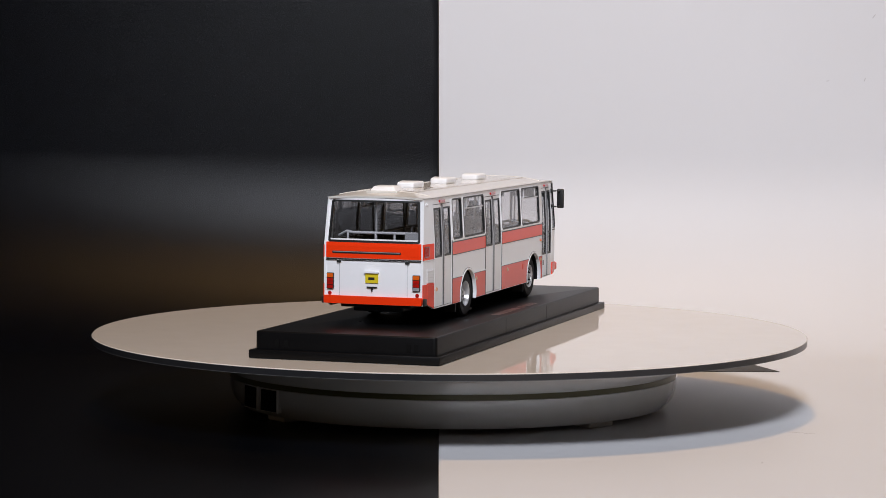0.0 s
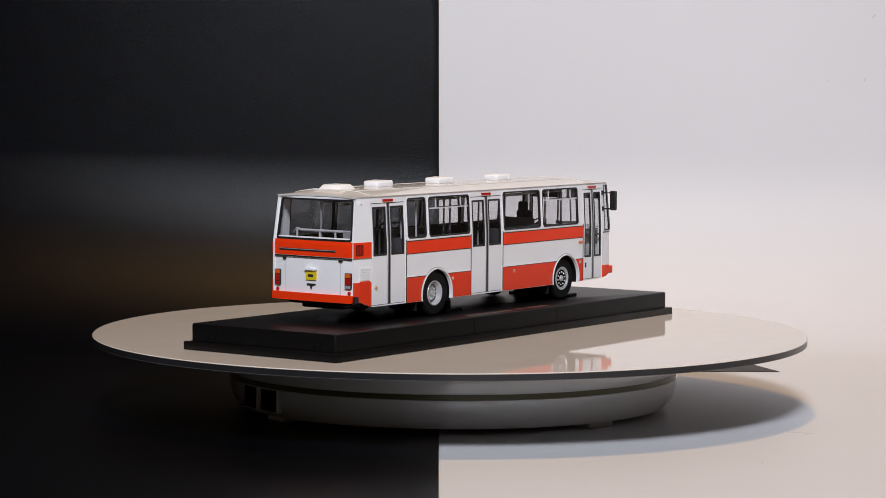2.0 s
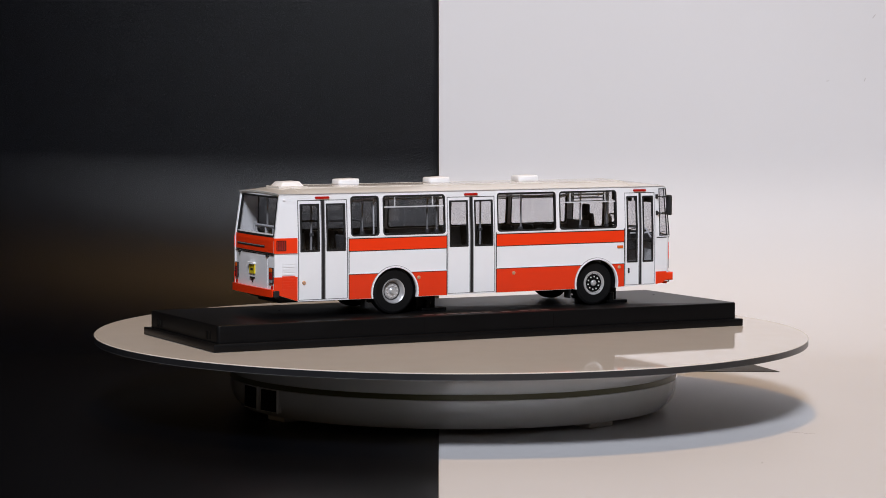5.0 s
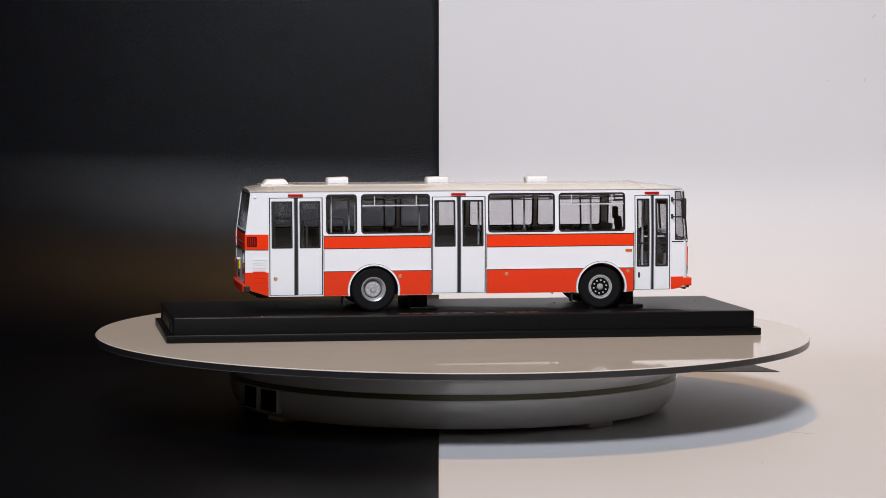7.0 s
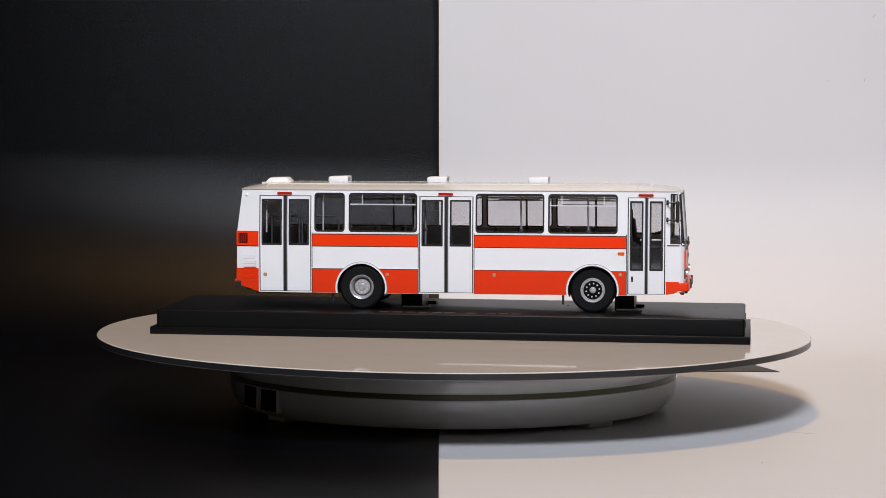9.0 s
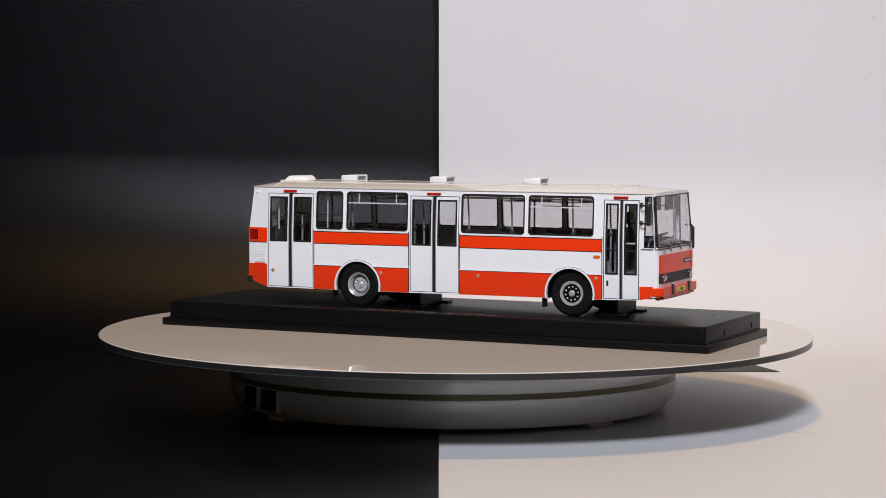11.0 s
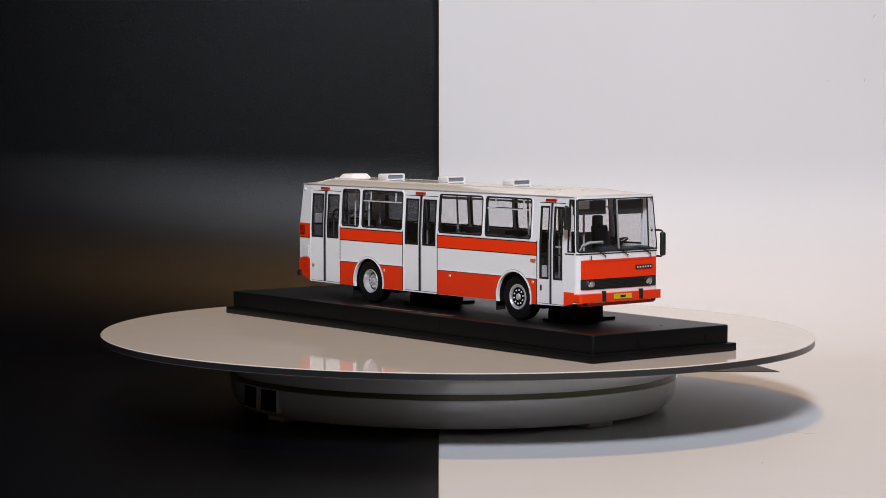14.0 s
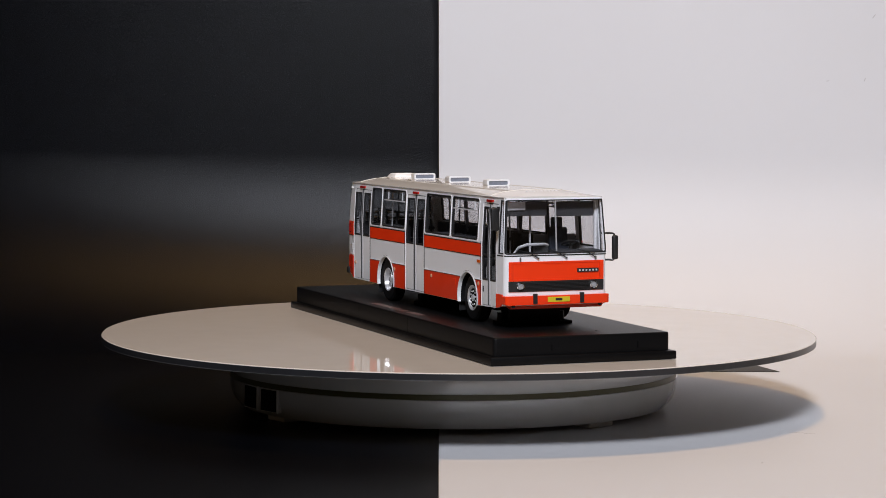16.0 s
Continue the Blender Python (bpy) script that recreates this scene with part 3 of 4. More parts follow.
def front():
    ws = rrect(-28.55, 28.55, 38.3, 65.9, 0.8)
    edge = [(-29.2, 11.5), (29.2, 11.5), (29.2, 37.2), (28.85, 38.1), (28.85, H_TOP), (-28.85, H_TOP), (-28.85, 38.1), (-29.2, 37.2)]
    cv = (12, 36, 37, 38, 42, 50, 58)
    part("front_wall", panel(edge, [ws], front_map, 0, 0.45, NOSE_U, cv), M_PAINT, bus, smooth=True)
    w = part("windscreen", panel(rrect(-28.95, 28.95, 38.1, 66.1, 0.9), [rrect(-28.15, 28.15, 38.8, 65.5, 0.7)], front_map, -0.25, 0.4, NOSE_U, cv), M_RUBBER, bus, "two-piece windscreen in black rubber")
    for s in (-1, 1):
        out = rrect(0.4, 28.25, 38.7, 65.6, 0.6)
        part("pane", panel([(s * u, v) for u, v in out], [], front_map, 0.3, 0.6, NOSE_U, cv), M_GLASS, w, smooth=True).visible_shadow = False
    part("divider", panel(rrect(-0.35, 0.35, 39, 65.2), [], front_map, -0.05, 0.6, (), cv), M_GREY, w)
    strip("trim", rrect(-29.1, 29.1, 37.0, 37.6), front_map, M_RUBBER, -0.2, 0.3, cu=NOSE_U, cv=())
    m = part("front_mask", panel(rrect(-27.0, 27.0, 24.2, 34.2, 0.3), [rrect(-25.8, 25.8, 25.3, 33.2, 0.5)], front_map, -0.55, 0.4, NOSE_U), M_RED, bus, "orange-red front mask panel")
    part("mask_field", panel(rrect(-25.9, 25.9, 25.2, 33.3), [], front_map, -0.2, 0.3, NOSE_U), M_RED, m)
    for s in (-1, 1):
        part("mask_end", panel(rrect(s * 25.2 - 0.6, s * 25.2 + 0.6, 25.3, 33.2, 0.3), [], front_map, -0.7, 0.2), M_SKIRT, m)
    n = part("name_badge", panel(rrect(11.6, 24.0, 28.2, 30.2), [], front_map, -0.75, 0, NOSE_U), M_INK, bus, "black badge with small silver bars")
    for k in range(6):
        part("badge_bar", panel(rrect(12.4 + k * 1.95, 13.3 + k * 1.95, 28.75, 29.65), [], front_map, -0.9, -0.5), M_POLE, n)
    g = part("grille", panel(rrect(-27.1, 27.1, 18.7, 24.1, 0.4), [], front_map, -0.4, 0.3, NOSE_U), M_INK, bus, "black radiator grille with fine ribs")
    for k in range(7):
        z = 19.2 + k * 0.68
        part("grille_rib", panel(rrect(-18.6, 18.6, z, z + 0.32), [], front_map, -0.75, -0.4, NOSE_U), M_RUBBER, g)
    for s in (-1, 1):
        h = part("headlight", lathe([(0, 1.0), (1.2, 0.85), (1.75, 0.3), (1.75, -0.5), (0, -0.5)], 32, "y"), M_LAMP_WHITE, bus, "round clear headlight", smooth=True)
        x = front_x(21.4, 22)
        h.matrix_basis = pose((x + 0.7) * K, (YC + s * 20.7) * K, 21.6 * K, 0, 0, -90)
        part("headlight_ring", lathe([(1.7, 0.9), (2.15, 0.7), (2.2, -0.4), (1.7, -0.4)], 32, "y"), M_CHROME, h, smooth=True)
    # bumper wraps the corners
    def bump_map(u, v, d):
        return Vector((front_x(u * 0.975, 20) + 2.6 - d, u * 1.0 + YC, v))
    b = part("front_bumper", panel(rrect(-29.3, 29.3, 12.0, 16.6, 0.8), [], bump_map, 0, 5.5, NOSE_U), M_RED, bus, "orange-red front bumper")
    part("bumper_apron", panel([(-29, 12.4), (29, 12.4), (26, 9.8), (-26, 9.8)], [], front_map, 0.2, 2.0, FRONT_U), M_SKIRT, b)
    for s in (-1, 1):
        mp = right_map if s < 0 else left_map
        strip("bumper_corner", [(122.6, 10.0), (127.4, 10.8), (130.0, 12.6), (130.0, 17.3), (122.6, 17.3)], mp, M_RED, -0.5, 1.0, parent=b, cv=())
        part("bumper_clip", panel(rrect(s * 13.2 - 1.1, s * 13.2 + 1.1, 12.6, 17.8, 0.2), [], bump_map, -0.6, 0.5), M_RUBBER, b)
        part("fog_lamp", box(133.0, 134.6, YC + s * 24.5 - 0.9, YC + s * 24.5 + 0.9, 10.6, 12.0, 0.3), M_RUBBER, b)
    p = part("number_plate", panel(rrect(-6.2, 6.2, 13.3, 15.9), [], bump_map, -0.35, 0.2), M_YELLOW, bus, "yellow plate with a dark unreadable bar")
    part("plate_bar", panel(rrect(-1.9, 1.9, 14.0, 15.2), [], bump_map, -0.42, 0), M_INK, p)
    # wipers
    for y0 in (-15.0, 1.0, 17.5):
        wp = part("wiper", panel([(y0 - 6.5, 39.9), (y0 - 6.4, 40.3), (y0 + 4.2, 38.4), (y0 + 4.1, 38.0)], [], front_map, -0.9, -0.5), M_RUBBER, bus, "black windscreen wiper")
        part("wiper_arm", panel([(y0 - 1.8, 39.2), (y0 - 1.4, 39.5), (y0 + 4.4, 36.1), (y0 + 4.0, 35.8)], [], front_map, -1.2, -0.85), M_RUBBER, wp)
        part("wiper_pivot", panel(rrect(y0 + 3.8, y0 + 4.7, 35.4, 36.4, 0.2), [], front_map, -1.0, 0.3), M_CHROME, wp)
    for y0 in (-21.0, 22.0):
        part("washer_jet", panel(rrect(y0 - 0.4, y0 + 0.4, 34.6, 36.6, 0.2), [], front_map, -1.4, 0.2), M_CHROME, bus)


def rear():
    rw = rrect(-26.8, 26.8, 44.2, 65.6, 1.0)
    cv = (42, 50, 58)
    part("rear_wall", panel(rrect(-28.8, 28.8, 11.5, H_TOP), [rw], rear_map, 0, 1.2, FRONT_U, cv), M_PAINT, bus)
    w = part("rear_window", panel(rrect(-27.1, 27.1, 43.9, 65.9, 1.2), [rrect(-26.0, 26.0, 45.0, 64.9, 0.8)], rear_map, -0.2, 0.9, FRONT_U, cv), M_RUBBER, bus, "wide rear window in black rubber")
    part("pane", panel(rrect(-26.1, 26.1, 44.9, 65.0, 0.8), [], rear_map, 0.3, 0.6, FRONT_U, cv), M_GLASS, w).visible_shadow = False
    part("sill", panel(rrect(-26.0, 26.0, 45.0, 45.7), [], rear_map, 0.2, 0.9, FRONT_U), M_PAINT, w)
    b = part("tail_band", panel(rrect(-28.9, 28.9, 35.6, 43.8), [], rear_map, -0.15, 0.3, FRONT_U, (42,)), M_RED, bus, "orange-red tail band with an air slot")
    part("air_slot", panel(rrect(-16.2, 24.2, 38.0, 39.2, 0.4), [], rear_map, -0.35, 0, FRONT_U), M_INK, b, "black air slot")
    part("slot_lip", panel(rrect(-15.8, 23.8, 38.75, 39.05), [], rear_map, -0.5, -0.2, FRONT_U), M_GREY, b)
    part("flap", panel(rrect(-26.2, -20.0, 37.0, 41.4, 0.4), [], rear_map, -0.3, 0, FRONT_U), M_RED, b)
    strip("trim", rrect(-28.9, 28.9, 34.7, 35.4), rear_map, M_INK, -0.12, 0.3, cu=FRONT_U, cv=())
    strip("trim", rrect(-28.9, 28.9, 34.2, 34.6), rear_map, M_CHROME, -0.45, 0.3, cu=FRONT_U, cv=())
    lid = part("engine_lid", panel(rrect(-19.7, 19.7, 15.8, 33.9, 0.4), [], rear_map, -0.22, 0.2, FRONT_U), M_PAINT, bus, "white engine lid")
    for s in (-1, 1):
        part("lid_seam", panel(rrect(s * 19.85 - 0.1, s * 19.85 + 0.1, 15.9, 33.9), [], rear_map, -0.06, 0.1), M_GREY, lid)
        part("hinge", panel(rrect(s * 20 - 1.2, s * 20 + 1.2, 33.2, 34.3, 0.3), [], rear_map, -0.9, 0), M_INK, lid)
        t = part("tail_light", panel(rrect(s * 25.2 - 2.1, s * 25.2 + 2.1, 19.2, 27.6, 0.4), [], rear_map, -0.9, 0.2), M_INK, bus, "red and orange tail light cluster")
        for k, (z0, z1, mat) in enumerate(((25.2, 27.3, M_LAMP_ORANGE), (23.3, 24.9, M_LAMP_RED), (21.4, 23.0, M_LAMP_RED), (19.5, 21.1, M_LAMP_RED if s > 0 else M_LAMP_WHITE))):
            part("lens", panel(rrect(s * 25.2 - 1.8, s * 25.2 + 1.8, z0, z1, 0.2), [], rear_map, -1.15, -0.5), mat, t)
        r = part("reflector", lathe([(0, 0.6), (0.7, 0.5), (1.05, 0.1), (1.05, -0.4), (0, -0.4)], 20, "y"), M_LAMP_RED, bus, "small round red reflector", smooth=True)
        r.matrix_basis = pose((rear_x(25, 17) - 0.2) * K, (YC + s * 24.2) * K, 17.0 * K, 0, 0, 90)
    p = part("number_plate", panel(rrect(-3.2, 4.2, 22.9, 27.9, 0.2), [], rear_map, -0.9, 0), M_YELLOW, bus, "yellow plate with a dark unreadable bar")
    part("plate_bar", panel(rrect(-1.2, 2.4, 24.6, 25.9), [], rear_map, -1.0, -0.5), M_INK, p)
    part("plate_lamp", panel(rrect(-3.6, 4.6, 28.1, 29.1, 0.3), [], rear_map, -1.9, 0), M_PAINT, p)
    part("tow_hook", panel([(-2.6, 21.0), (3.4, 21.0), (3.4, 20.4), (1.0, 20.0), (0.6, 18.2), (0.2, 18.2), (-0.2, 20.0), (-2.6, 20.4)], [], rear_map, -0.9, 0), M_INK, bus)
    def bm_map(u, v, d):
        return Vector((rear_x(u, 20) - 2.0 + d, u * 0.96 + YC, v))
    b = part("rear_bumper", panel(rrect(-28.2, 28.2, 11.8, 15.9, 0.6), [], bm_map, 0, 4.0, FRONT_U), M_RED, bus, "orange-red rear bumper with black corners", smooth=True)
    for s in (-1, 1):
        part("bumper_end", box(-120.6, -117.2, YC + s * 28.0 - 1.0, YC + s * 28.0 + 0.6, 11.6, 15.4, 0.5), M_RUBBER, b)


def wheel(x, y, kind):
    w = part("wheel", lathe([(6.8, -3.4), (11.2, -3.6), (12.3, -2.9), (12.65, -1.8), (12.65, 1.8), (12.3, 2.9), (11.2, 3.6), (6.8, 3.4)], 64, "y"), M_TYRE, bus, "black tyre on a silver rim", smooth=True)
    s = -1 if y < 0 else 1
    w.matrix_basis = pose(x * K, (YC + y) * K, (12.5 - (0.6 if kind == "front" else 0.1)) * K, 0, 0, 0 if s < 0 else 180)
    if kind == "front":
        prof = [(0, -4.0), (1.1, -3.9), (1.6, -3.6), (1.8, -3.2), (1.9, -2.8), (5.15, -2.8), (5.3, -3.3), (5.9, -3.2), (6.3, -3.7), (6.75, -3.8), (6.95, -3.2), (6.95, 3), (0, 3)]
        dark = [(1.85, -2.95), (5.22, -2.95), (5.22, -2.7), (1.85, -2.7)]
        count, ring, nut = 10, 3.7, [(0, -0.5), (0.34, -0.45), (0.5, -0.2), (0.5, 0.4), (0, 0.4)]
        deep = -2.95
    else:
        prof = [(0, -2.9), (1.2, -2.8), (1.8, -2.3), (1.95, -1.3), (3.9, -1.1), (4.3, -0.7), (5.2, -0.7), (5.85, -2.4), (6.15, -3.5), (6.7, -3.8), (6.95, -3.4), (6.95, 3), (0, 3)]
        # darker ring: shade of the dish groove put into the colour
        dark = [(4.35, -0.75), (5.15, -0.75), (5.15, -0.5), (4.35, -0.5)]
        count, ring, nut = 10, 3.15, [(0, -0.8), (0.36, -0.75), (0.42, 0.6), (0, 0.6)]
        deep = -1.2
    part("rim", lathe(prof, 64, "y"), M_STEEL, w, smooth=True)
    part("rim_recess", lathe(dark, 64, "y"), M_DARK if kind == "front" else M_RIM_DARK, w, "dark recess of the rim")
    for k in range(count):
        a = 2 * math.pi * (k + 0.3) / count
        bm = lathe(nut, 12, "y")
        for v in bm.verts:
            v.co += Vector((ring * math.cos(a), deep, ring * math.sin(a)))
        part("wheel_nut", bm, M_NUT, w, smooth=True)
        if kind == "front":
            bm = lathe([(0, -0.3), (0.22, -0.25), (0.25, 0.6), (0, 0.6)], 8, "y")
            for v in bm.verts:
                v.co += Vector((5.55 * math.cos(a + 0.3), -3.2, 5.55 * math.sin(a + 0.3)))
            part("rim_stud", bm, M_RIM_DARK, w)
    return w


def tube(points, r, n=8):
    bm = bmesh.new()
    rings = []
    for i, p in enumerate(points):
        p = Vector(p)
        d = (Vector(points[min(i + 1, len(points) - 1)]) - Vector(points[max(i - 1, 0)])).normalized()
        a = d.orthogonal().normalized()
        b = d.cross(a)
        rings.append([bm.verts.new(p + r * (math.cos(2 * math.pi * k / n) * a + math.sin(2 * math.pi * k / n) * b)) for k in range(n)])
    for p, q in zip(rings, rings[1:]):
        for k in range(n):
            bm.faces.new((p[k], p[(k + 1) % n], q[(k + 1) % n], q[k]))
    bm.faces.new(rings[0][::-1])
    bm.faces.new(rings[-1])
    return bm


def mirrors():
    # kerb side: hangs beside the front door
    m = part("wing_mirror", box(128.0, 130.0, YC - 35.0, YC - 30.6, 50.4, 62.2, 0.8, 3), M_RUBBER, bus, "black wing mirror on a bent arm", smooth=True)
    for z in (51.6, 61.2):
        part("mirror_arm", tube([(123.2, YC - 28.0, z), (123.6, YC - 31.4, z), (124.6, YC - 32.4, z), (128.6, YC - 32.6, z)], 0.5), M_RUBBER, m, smooth=True)
        part("arm_socket", box(122.6, 123.9, YC - 29.3, YC - 27.4, z - 1.3, z + 1.3, 0.3), M_RUBBER, m)
    m = part("wing_mirror", box(129.0, 131.4, YC + 33.0, YC + 36.4, 34.0, 46.8, 1.1, 3), M_RUBBER, bus, "black wing mirror on a bent arm", smooth=True)
    for z, h in ((34.6, 33.9), (47.0, 47.9)):
        part("mirror_arm", tube([(128.6, YC + 27.4, h), (129.4, YC + 31.6, h), (129.9, YC + 33.6, h - 0.2), (130.2, YC + 34.6, z)], 0.5), M_RUBBER, m, smooth=True)


def seat_mesh(x, y, w, h0):
    bm = box(x - 5, x + 4, y - w / 2, y + w / 2, h0 + 8, h0 + 11.5, 0.9)
    b2 = box(x - 6.5, x - 4, y - w / 2, y + w / 2, h0 + 9, h0 + 22.5, 1.0)
    for v in b2.verts:
        v.co.x -= (v.co.z - h0 - 9) * 0.12
    me = bpy.data.meshes.new("tmp")
    b2.to_mesh(me)
    bm.from_mesh(me)
    b2.free()
    bpy.data.meshes.remove(me)
    b3 = box(x - 3, x + 2, y - w / 2 + 2, y + w / 2 - 2, h0, h0 + 8.2)
    me = bpy.data.meshes.new("tmp")
    b3.to_mesh(me)
    bm.from_mesh(me)
    b3.free()
    bpy.data.meshes.remove(me)
    return bm


def interior():
    fl = 21.5
    part("cabin_floor", box(-117, 128, YC - 19.5, YC + 19.5, fl - 2, fl), M_FLOOR, bus)
    part("ceiling_lining", box(-113, 124, YC - 26, YC + 26, 65.9, 66.3), M_INNER, bus)
    for s in (-1, 1):
        for a, b in (((-75, -17), (17, 100)) if s < 0 else ((-112, 100),)):
            part("wall_lining", box(a, b, YC + s * 27.6 - 0.3, YC + s * 27.6 + 0.3, 27.6, 43.0), M_FLOOR, bus)
    for x in (-70, -56, -40, -24, 30, 44, 58, 72, 86):
        for y in ((-20.5, 20.5) if x not in (-24,) else (20.5,)):
            part("passenger_seat", seat_mesh(x, YC + y, 12, fl), M_SEAT, bus, "dark moulded passenger seat", smooth=True)
    for y in (-18, -6, 6, 18):
        part("passenger_seat", seat_mesh(-105, YC + y, 11, fl), M_SEAT, bus, smooth=True)
    part("driver_seat", seat_mesh(109, YC + 14, 11, fl + 6), M_BLUESEAT, bus, "dark blue driver seat with headrest", smooth=True)
    part("headrest", box(99.6, 102.2, YC + 10.6, YC + 17.4, 48.0, 55.4, 1.2), M_BLUESEAT, bus, smooth=True)
    part("driver_partition", box(95.6, 96.6, YC + 3, YC + 27, fl, 46), M_GREY, bus, "grey partition behind the driver")
    part("dashboard", box(120.5, 129.6, YC + 1, YC + 27.2, 28, 39.6, 1.2), M_SEAT, bus, smooth=True)
    part("front_shelf", box(124.5, 130.0, YC - 26, YC + 27, 34, 38.4, 0.8), M_SEAT, bus, smooth=True)
    sw = part("steering_wheel", lathe([(4.4 + 0.45 * math.cos(a), 0.45 * math.sin(a)) for a in [k * math.pi / 4 for k in range(8)]], 32), M_INK, bus, "thin black steering wheel", smooth=True)
    sw.matrix_basis = pose(0.1185, (YC + 14) * K, 0.0425, 0, 35 - 90 + 35, 0)
    part("spokes", box(-4.3, 4.3, -0.5, 0.5, -0.3, 0.3), M_INK, sw)
    part("column", box(-0.6, 0.6, -0.6, 0.6, -7, 0), M_INK, sw)
    for y0, y1, mat in ((-24.5, -14.5, M_POLE), (2.5, 24.0, M_SEAT)):
        part("sun_visor", box(125.2, 125.9, YC + y0, YC + y1, 57.0 if mat is M_SEAT else 60.5, 64.8, 0.2), mat, bus)
    part("sun_visor", box(124.2, 124.9, YC - 25, YC - 2, 57.4, 64.9, 0.2), M_SEAT, bus)
    for s in (-1, 1):
        part("inner_post", box(122.6, 124.2, YC + s * 26.3 - 0.7, YC + s * 26.3 + 0.7, fl, 65.2, 0.3), M_PAINT, bus, "pale inner post behind the windscreen corner")
    # step wells behind the doors
    for a, b, z in DOORS:
        well = part("step_well", box(a + 0.5, b - 0.5, YC - 26.6, YC - 18.0, 10.4, 11.2), M_FLOOR, bus, "grey step well inside the door")
        part("step", box(a + 0.5, b - 0.5, YC - 22.6, YC - 18.0, 11.2, 16.4, 0.3), M_FLOOR, well)
        for x in (a + 0.3, b - 0.7):
            part("well_side", box(x, x + 0.4, YC - 26.6, YC - 18.0, 10.4, 30.0), M_INNER, well)
    # handrails
    r = 0.55
    for x, y in ((-60, -12), (-36, 12), (-14, -13), (14, -13), (40.5, -13), (40.5, 19), (78.5, -16), (80.7, 17), (-20, -13), (99, -12), (-86, 12), (-92, -14)):
        part("handrail_post", tube([(x, YC + y, fl), (x + 0.3, YC + y, 44), (x, YC + y * 1.05, 66)], r), M_SEAT if y > 0 else M_GREY, bus, smooth=True)
        part("post_clamp", box(x - 0.9, x + 1.5, YC + y - 0.9, YC + y + 0.9, 43.2, 45.0, 0.4), M_SEAT, bus)
    for y in (-13, 13):
        part("ceiling_rail", tube([(-95, YC + y, 62.5), (100, YC + y, 62.5)], r), M_GREY, bus, smooth=True)
    # bent grab rails inside the doors and beside the first bench
    for x0, x1, y in ((-102, -86, -15), (-84, -63, -17)):
        part("grab_rail", tube([(x0, YC + y, fl + 4), (x0, YC + y, 50), (x0 + 2, YC + y, 51.6), (x1 - 2, YC + y, 51.6), (x1, YC + y, 50), (x1, YC + y, fl + 4)], 0.55), M_SEAT, bus, "dark bent grab rail", smooth=True)
    for x, y in ((-71, -22), (-57.5, -22), (-104, -20)):
        part("handrail_post", tube([(x, YC + y, 42.5), (x, YC + y * 0.97, 65.5)], 0.45), M_POLE, bus, smooth=True)
    # tail railing
    part("tail_rail", tube([(-112, YC - 22, 48.6), (-112, YC + 14, 48.6), (-111, YC + 18, 49.2), (-106, YC + 24, 46.5)], 0.7), M_POLE, bus, "pale tail handrail", smooth=True)
    for y in (-9, 1.5, 17):
        part("handrail_post", tube([(-112, YC + y, 42), (-112, YC + y, 48.6)], 0.6), M_POLE, bus, smooth=True)
    part("handrail_post", tube([(-111, YC + 1.5, 44), (-111, YC + 1.5, 65.5)], 0.55), M_GREY, bus, smooth=True)
    part("heater_box", box(-113.5, -109, YC - 23.5, YC - 15, 43.5, 49.0, 0.4), M_GREY, bus)
    # white bow rails by the front door
    part("entry_rail", tube([(124, YC - 22, 36), (124, YC - 17.5, 41.0), (124, YC - 13, 42.4), (122, YC - 2, 42.4), (119, YC + 1, 41.5)], 0.8), M_POLE, bus, "pale bent entry handrail", smooth=True)
    part("entry_rail", tube([(112, YC - 6, fl), (112, YC - 6, 62)], 0.6), M_POLE, bus, smooth=True)
    part("entry_rail", tube([(108, YC - 24, 40), (120, YC - 24, 40)], 0.5), M_POLE, bus, smooth=True)


def chassis():
    part("chassis_body", box(-116, 126, YC - 19.5, YC + 19.5, 9.6, 19.4, 0.8), M_CHASSIS, bus, "black underbody")
    for x in (REAR_AXLE, FRONT_AXLE):
        part("axle_box", box(x - 11, x + 11, YC - 17.5, YC + 17.5, 5.5, 10.5, 1.0), M_CHASSIS, bus)
    part("fuel_tank", box(50, 66, YC - 18, YC + 18, 8.4, 10.2, 0.6), M_CHASSIS, bus)
    part("engine_pan", box(-112, -76, YC - 14, YC + 14, 7.2, 10.2, 1.0), M_CHASSIS, bus)
    for x in (REAR_AXLE - 17.0, FRONT_AXLE - 16.6):
        for s in (-1, 1):
            part("mud_flap", box(x - 0.4, x + 0.4, YC + s * 24.6 - 3.2, YC + s * 24.6 + 3.2, 3.8, 11, 0.2), M_RUBBER, bus, "black mud flap")


right_side()
doors()
left_side()
roof()
front()
rear()
for wx, kind in ((REAR_AXLE, "rear"), (FRONT_AXLE, "front")):
    for s in (-1, 1):
        wheel(wx, s * (24.3 if kind == "rear" else 23.0), kind)
mirrors()
interior()
chassis()


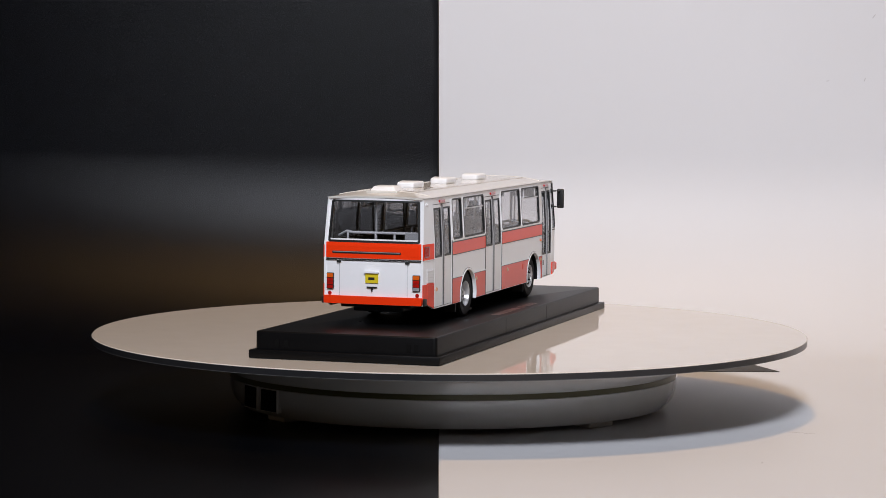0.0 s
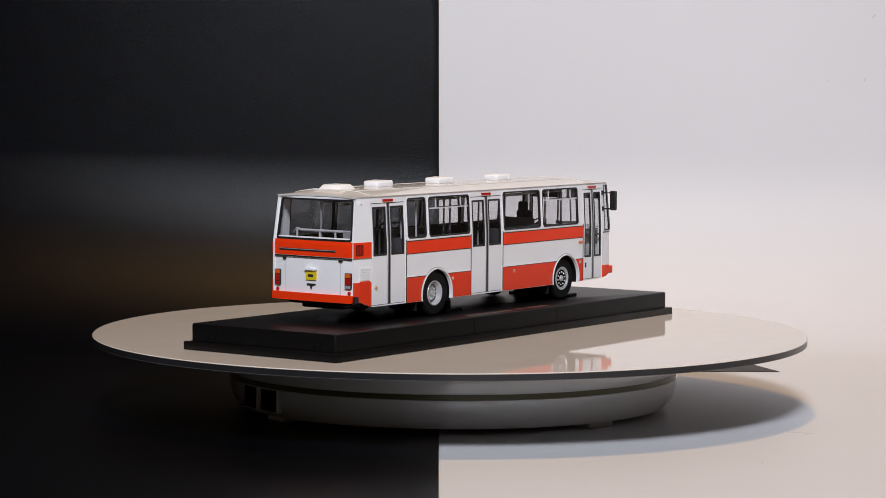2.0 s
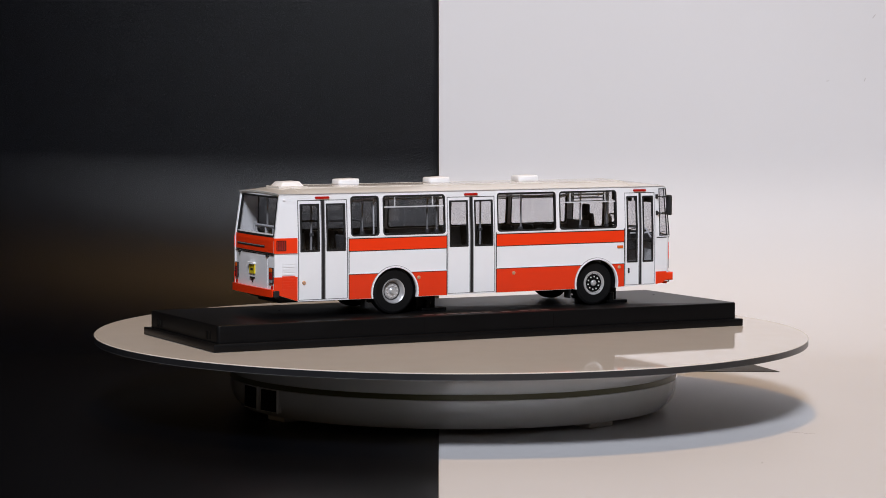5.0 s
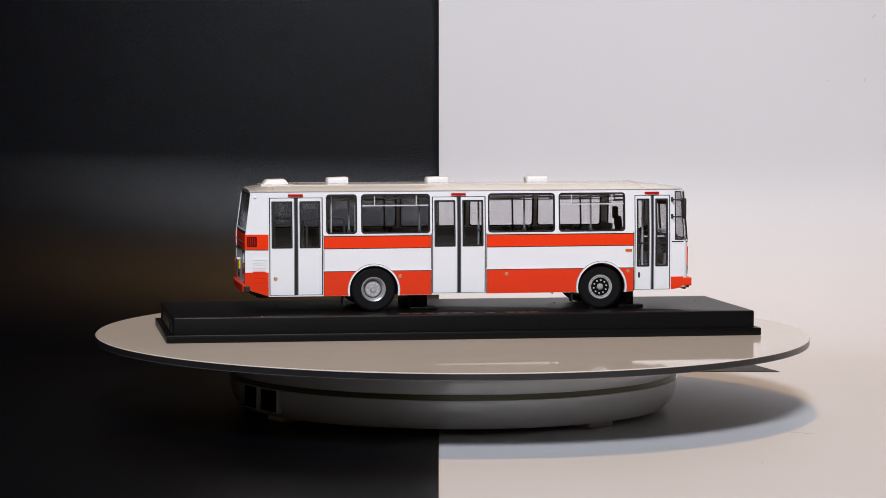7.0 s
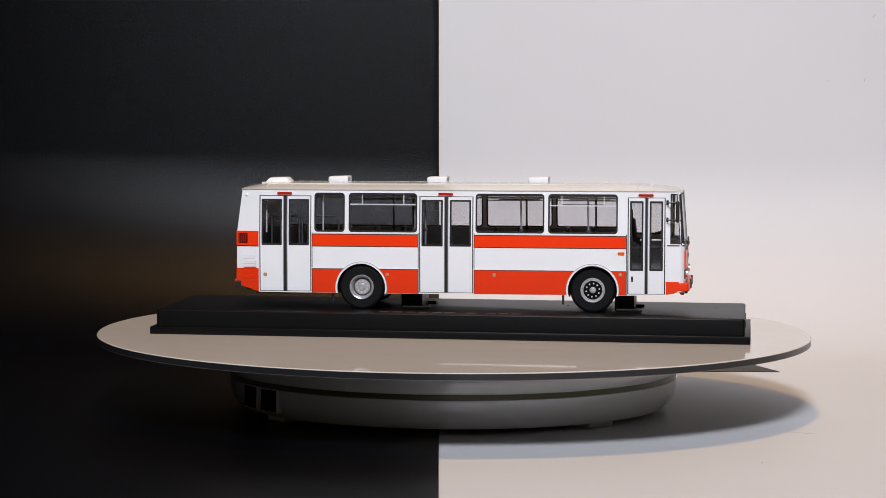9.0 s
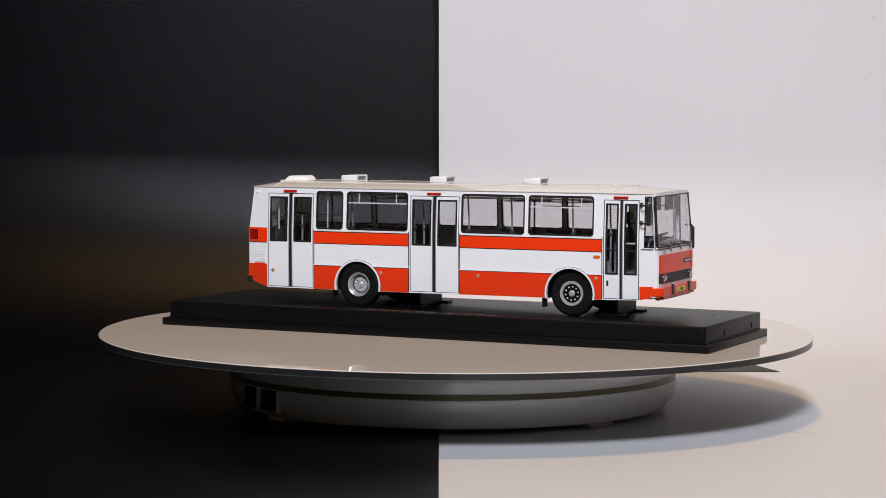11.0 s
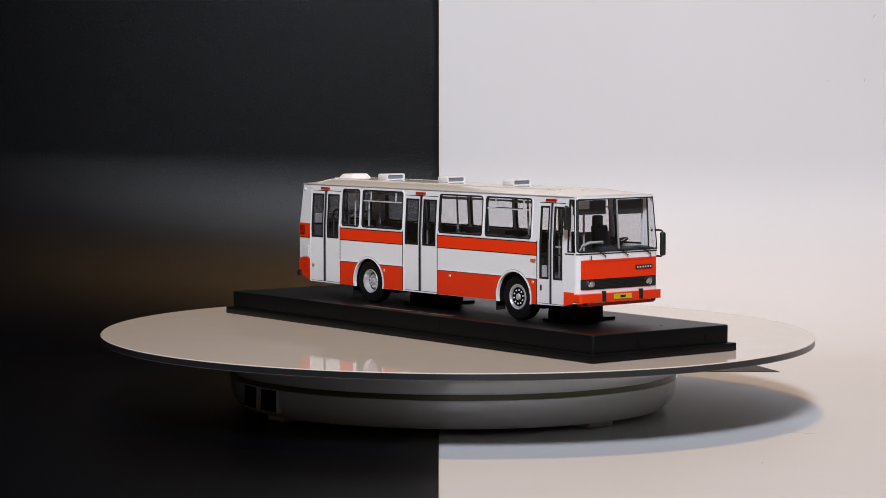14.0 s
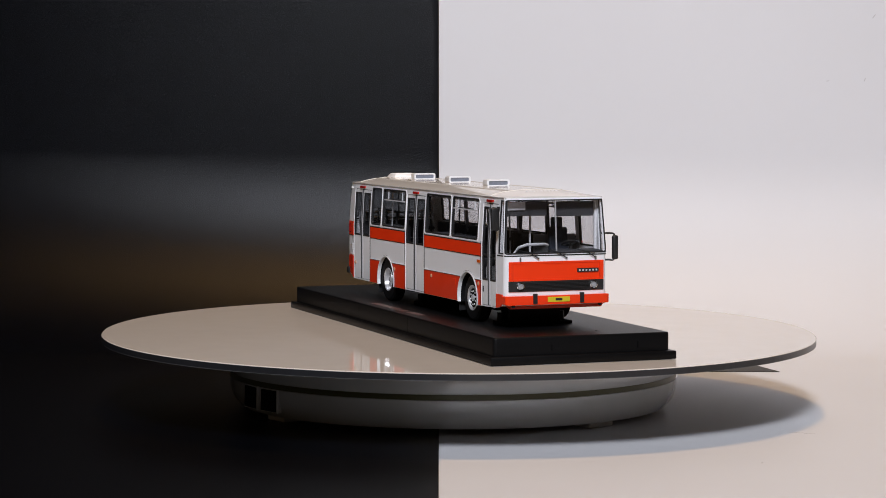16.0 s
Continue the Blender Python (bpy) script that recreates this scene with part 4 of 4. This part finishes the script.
# ---- pegs and print on the plinth ----
def plinth_details():
    z = PH
    for x0, x1 in ((-27.5, -15.5), (93.5, 104.5)):
        g = part("support_peg", box(x0, x1, YC - 15, YC + 15, z - 0.1, z + 9.7, 0.6), M_PLINTH, display_plinth)
        for s in (-1, 1):
            part("peg_foot", box(x0 + 1, x1 + 4.5, YC + s * 16.0 - 4.0, YC + s * 16.0 + 4.0, z - 0.05, z + 1.6, 0.4), M_PLINTH, g)
            part("peg_screw", lathe([(0, z + 6.0), (1.8, z + 6.0), (1.8, z + 1.5), (0, z + 1.5)], 20), M_PLINTH, g).location = ((x0 + x1) / 2 * K, (YC + s * 17.4) * K, 0)
    # name print along the near edge: plain bars
    widths = [5.5, 5.5, 5.5, 5.5, 5.5, 5.5, 0, 5.0, 0, 5.0, 5.0, 5.0]
    x = -36.0
    for w in widths:
        if w:
            part("print_bar", box(x, x + w, -38.5, -33.5, z - 0.2, z + 0.06), M_BASE_INK, display_plinth, "dull red printed bar")
            x += w + 1.9
        else:
            x += 4.5
    for x in (-98, -12, 65, 150):
        part("pin_mark", lathe([(0, z + 0.12), (0.7, z + 0.12), (0.7, z - 0.2), (0, z - 0.2)], 12), M_DARK, display_plinth).location = (x * K, 20 * K, 0)
    # slots as black boxes with recess shade in their colour, and seams, in the block's walls
    for y in (-33, -29, 37, 42):
        part("slot", box(PX0 + 2.7, PX0 + 3.3, y - 1.1, y + 1.1, 5.6, 9.8), M_DARK, display_plinth)
    for x in (-40, 42):
        part("mould_seam", box(x - 0.15, x + 0.15, PY0 + 2.54, PY0 + 3.0, 4.2, 12.5), M_DARK, display_plinth)
    for y in (-12, 36):
        part("slot", box(PX1 - 3.3, PX1 - 2.7, y - 0.3, y + 0.3, 6.0, 9.5), M_DARK, display_plinth)


plinth_details()


# ---- what turns ----
def motions():
    level = pose(0, 0, 0)
    off = pose(-0.0019, 0.0005, 0)
    for thing, z, tilt, local in (
            (turntable_disc, 0.040, DISC_TILT, level),
            (display_plinth, TABLE_Z, TABLE_TILT, off @ pose(0, 0, 0, 0, 0, BUS_YAW)),
            (bus, TABLE_Z + 0.0141, TABLE_TILT, off @ pose(0, 0, 0, 0.25, -0.25, BUS_YAW))):
        walk(thing, [(t, pose(AXIS_X, 0, z, tilt, TABLE_LEAN) @ pose(0, 0, 0, 0, 0, turn_angle(t)) @ local) for t in TIMES])


motions()
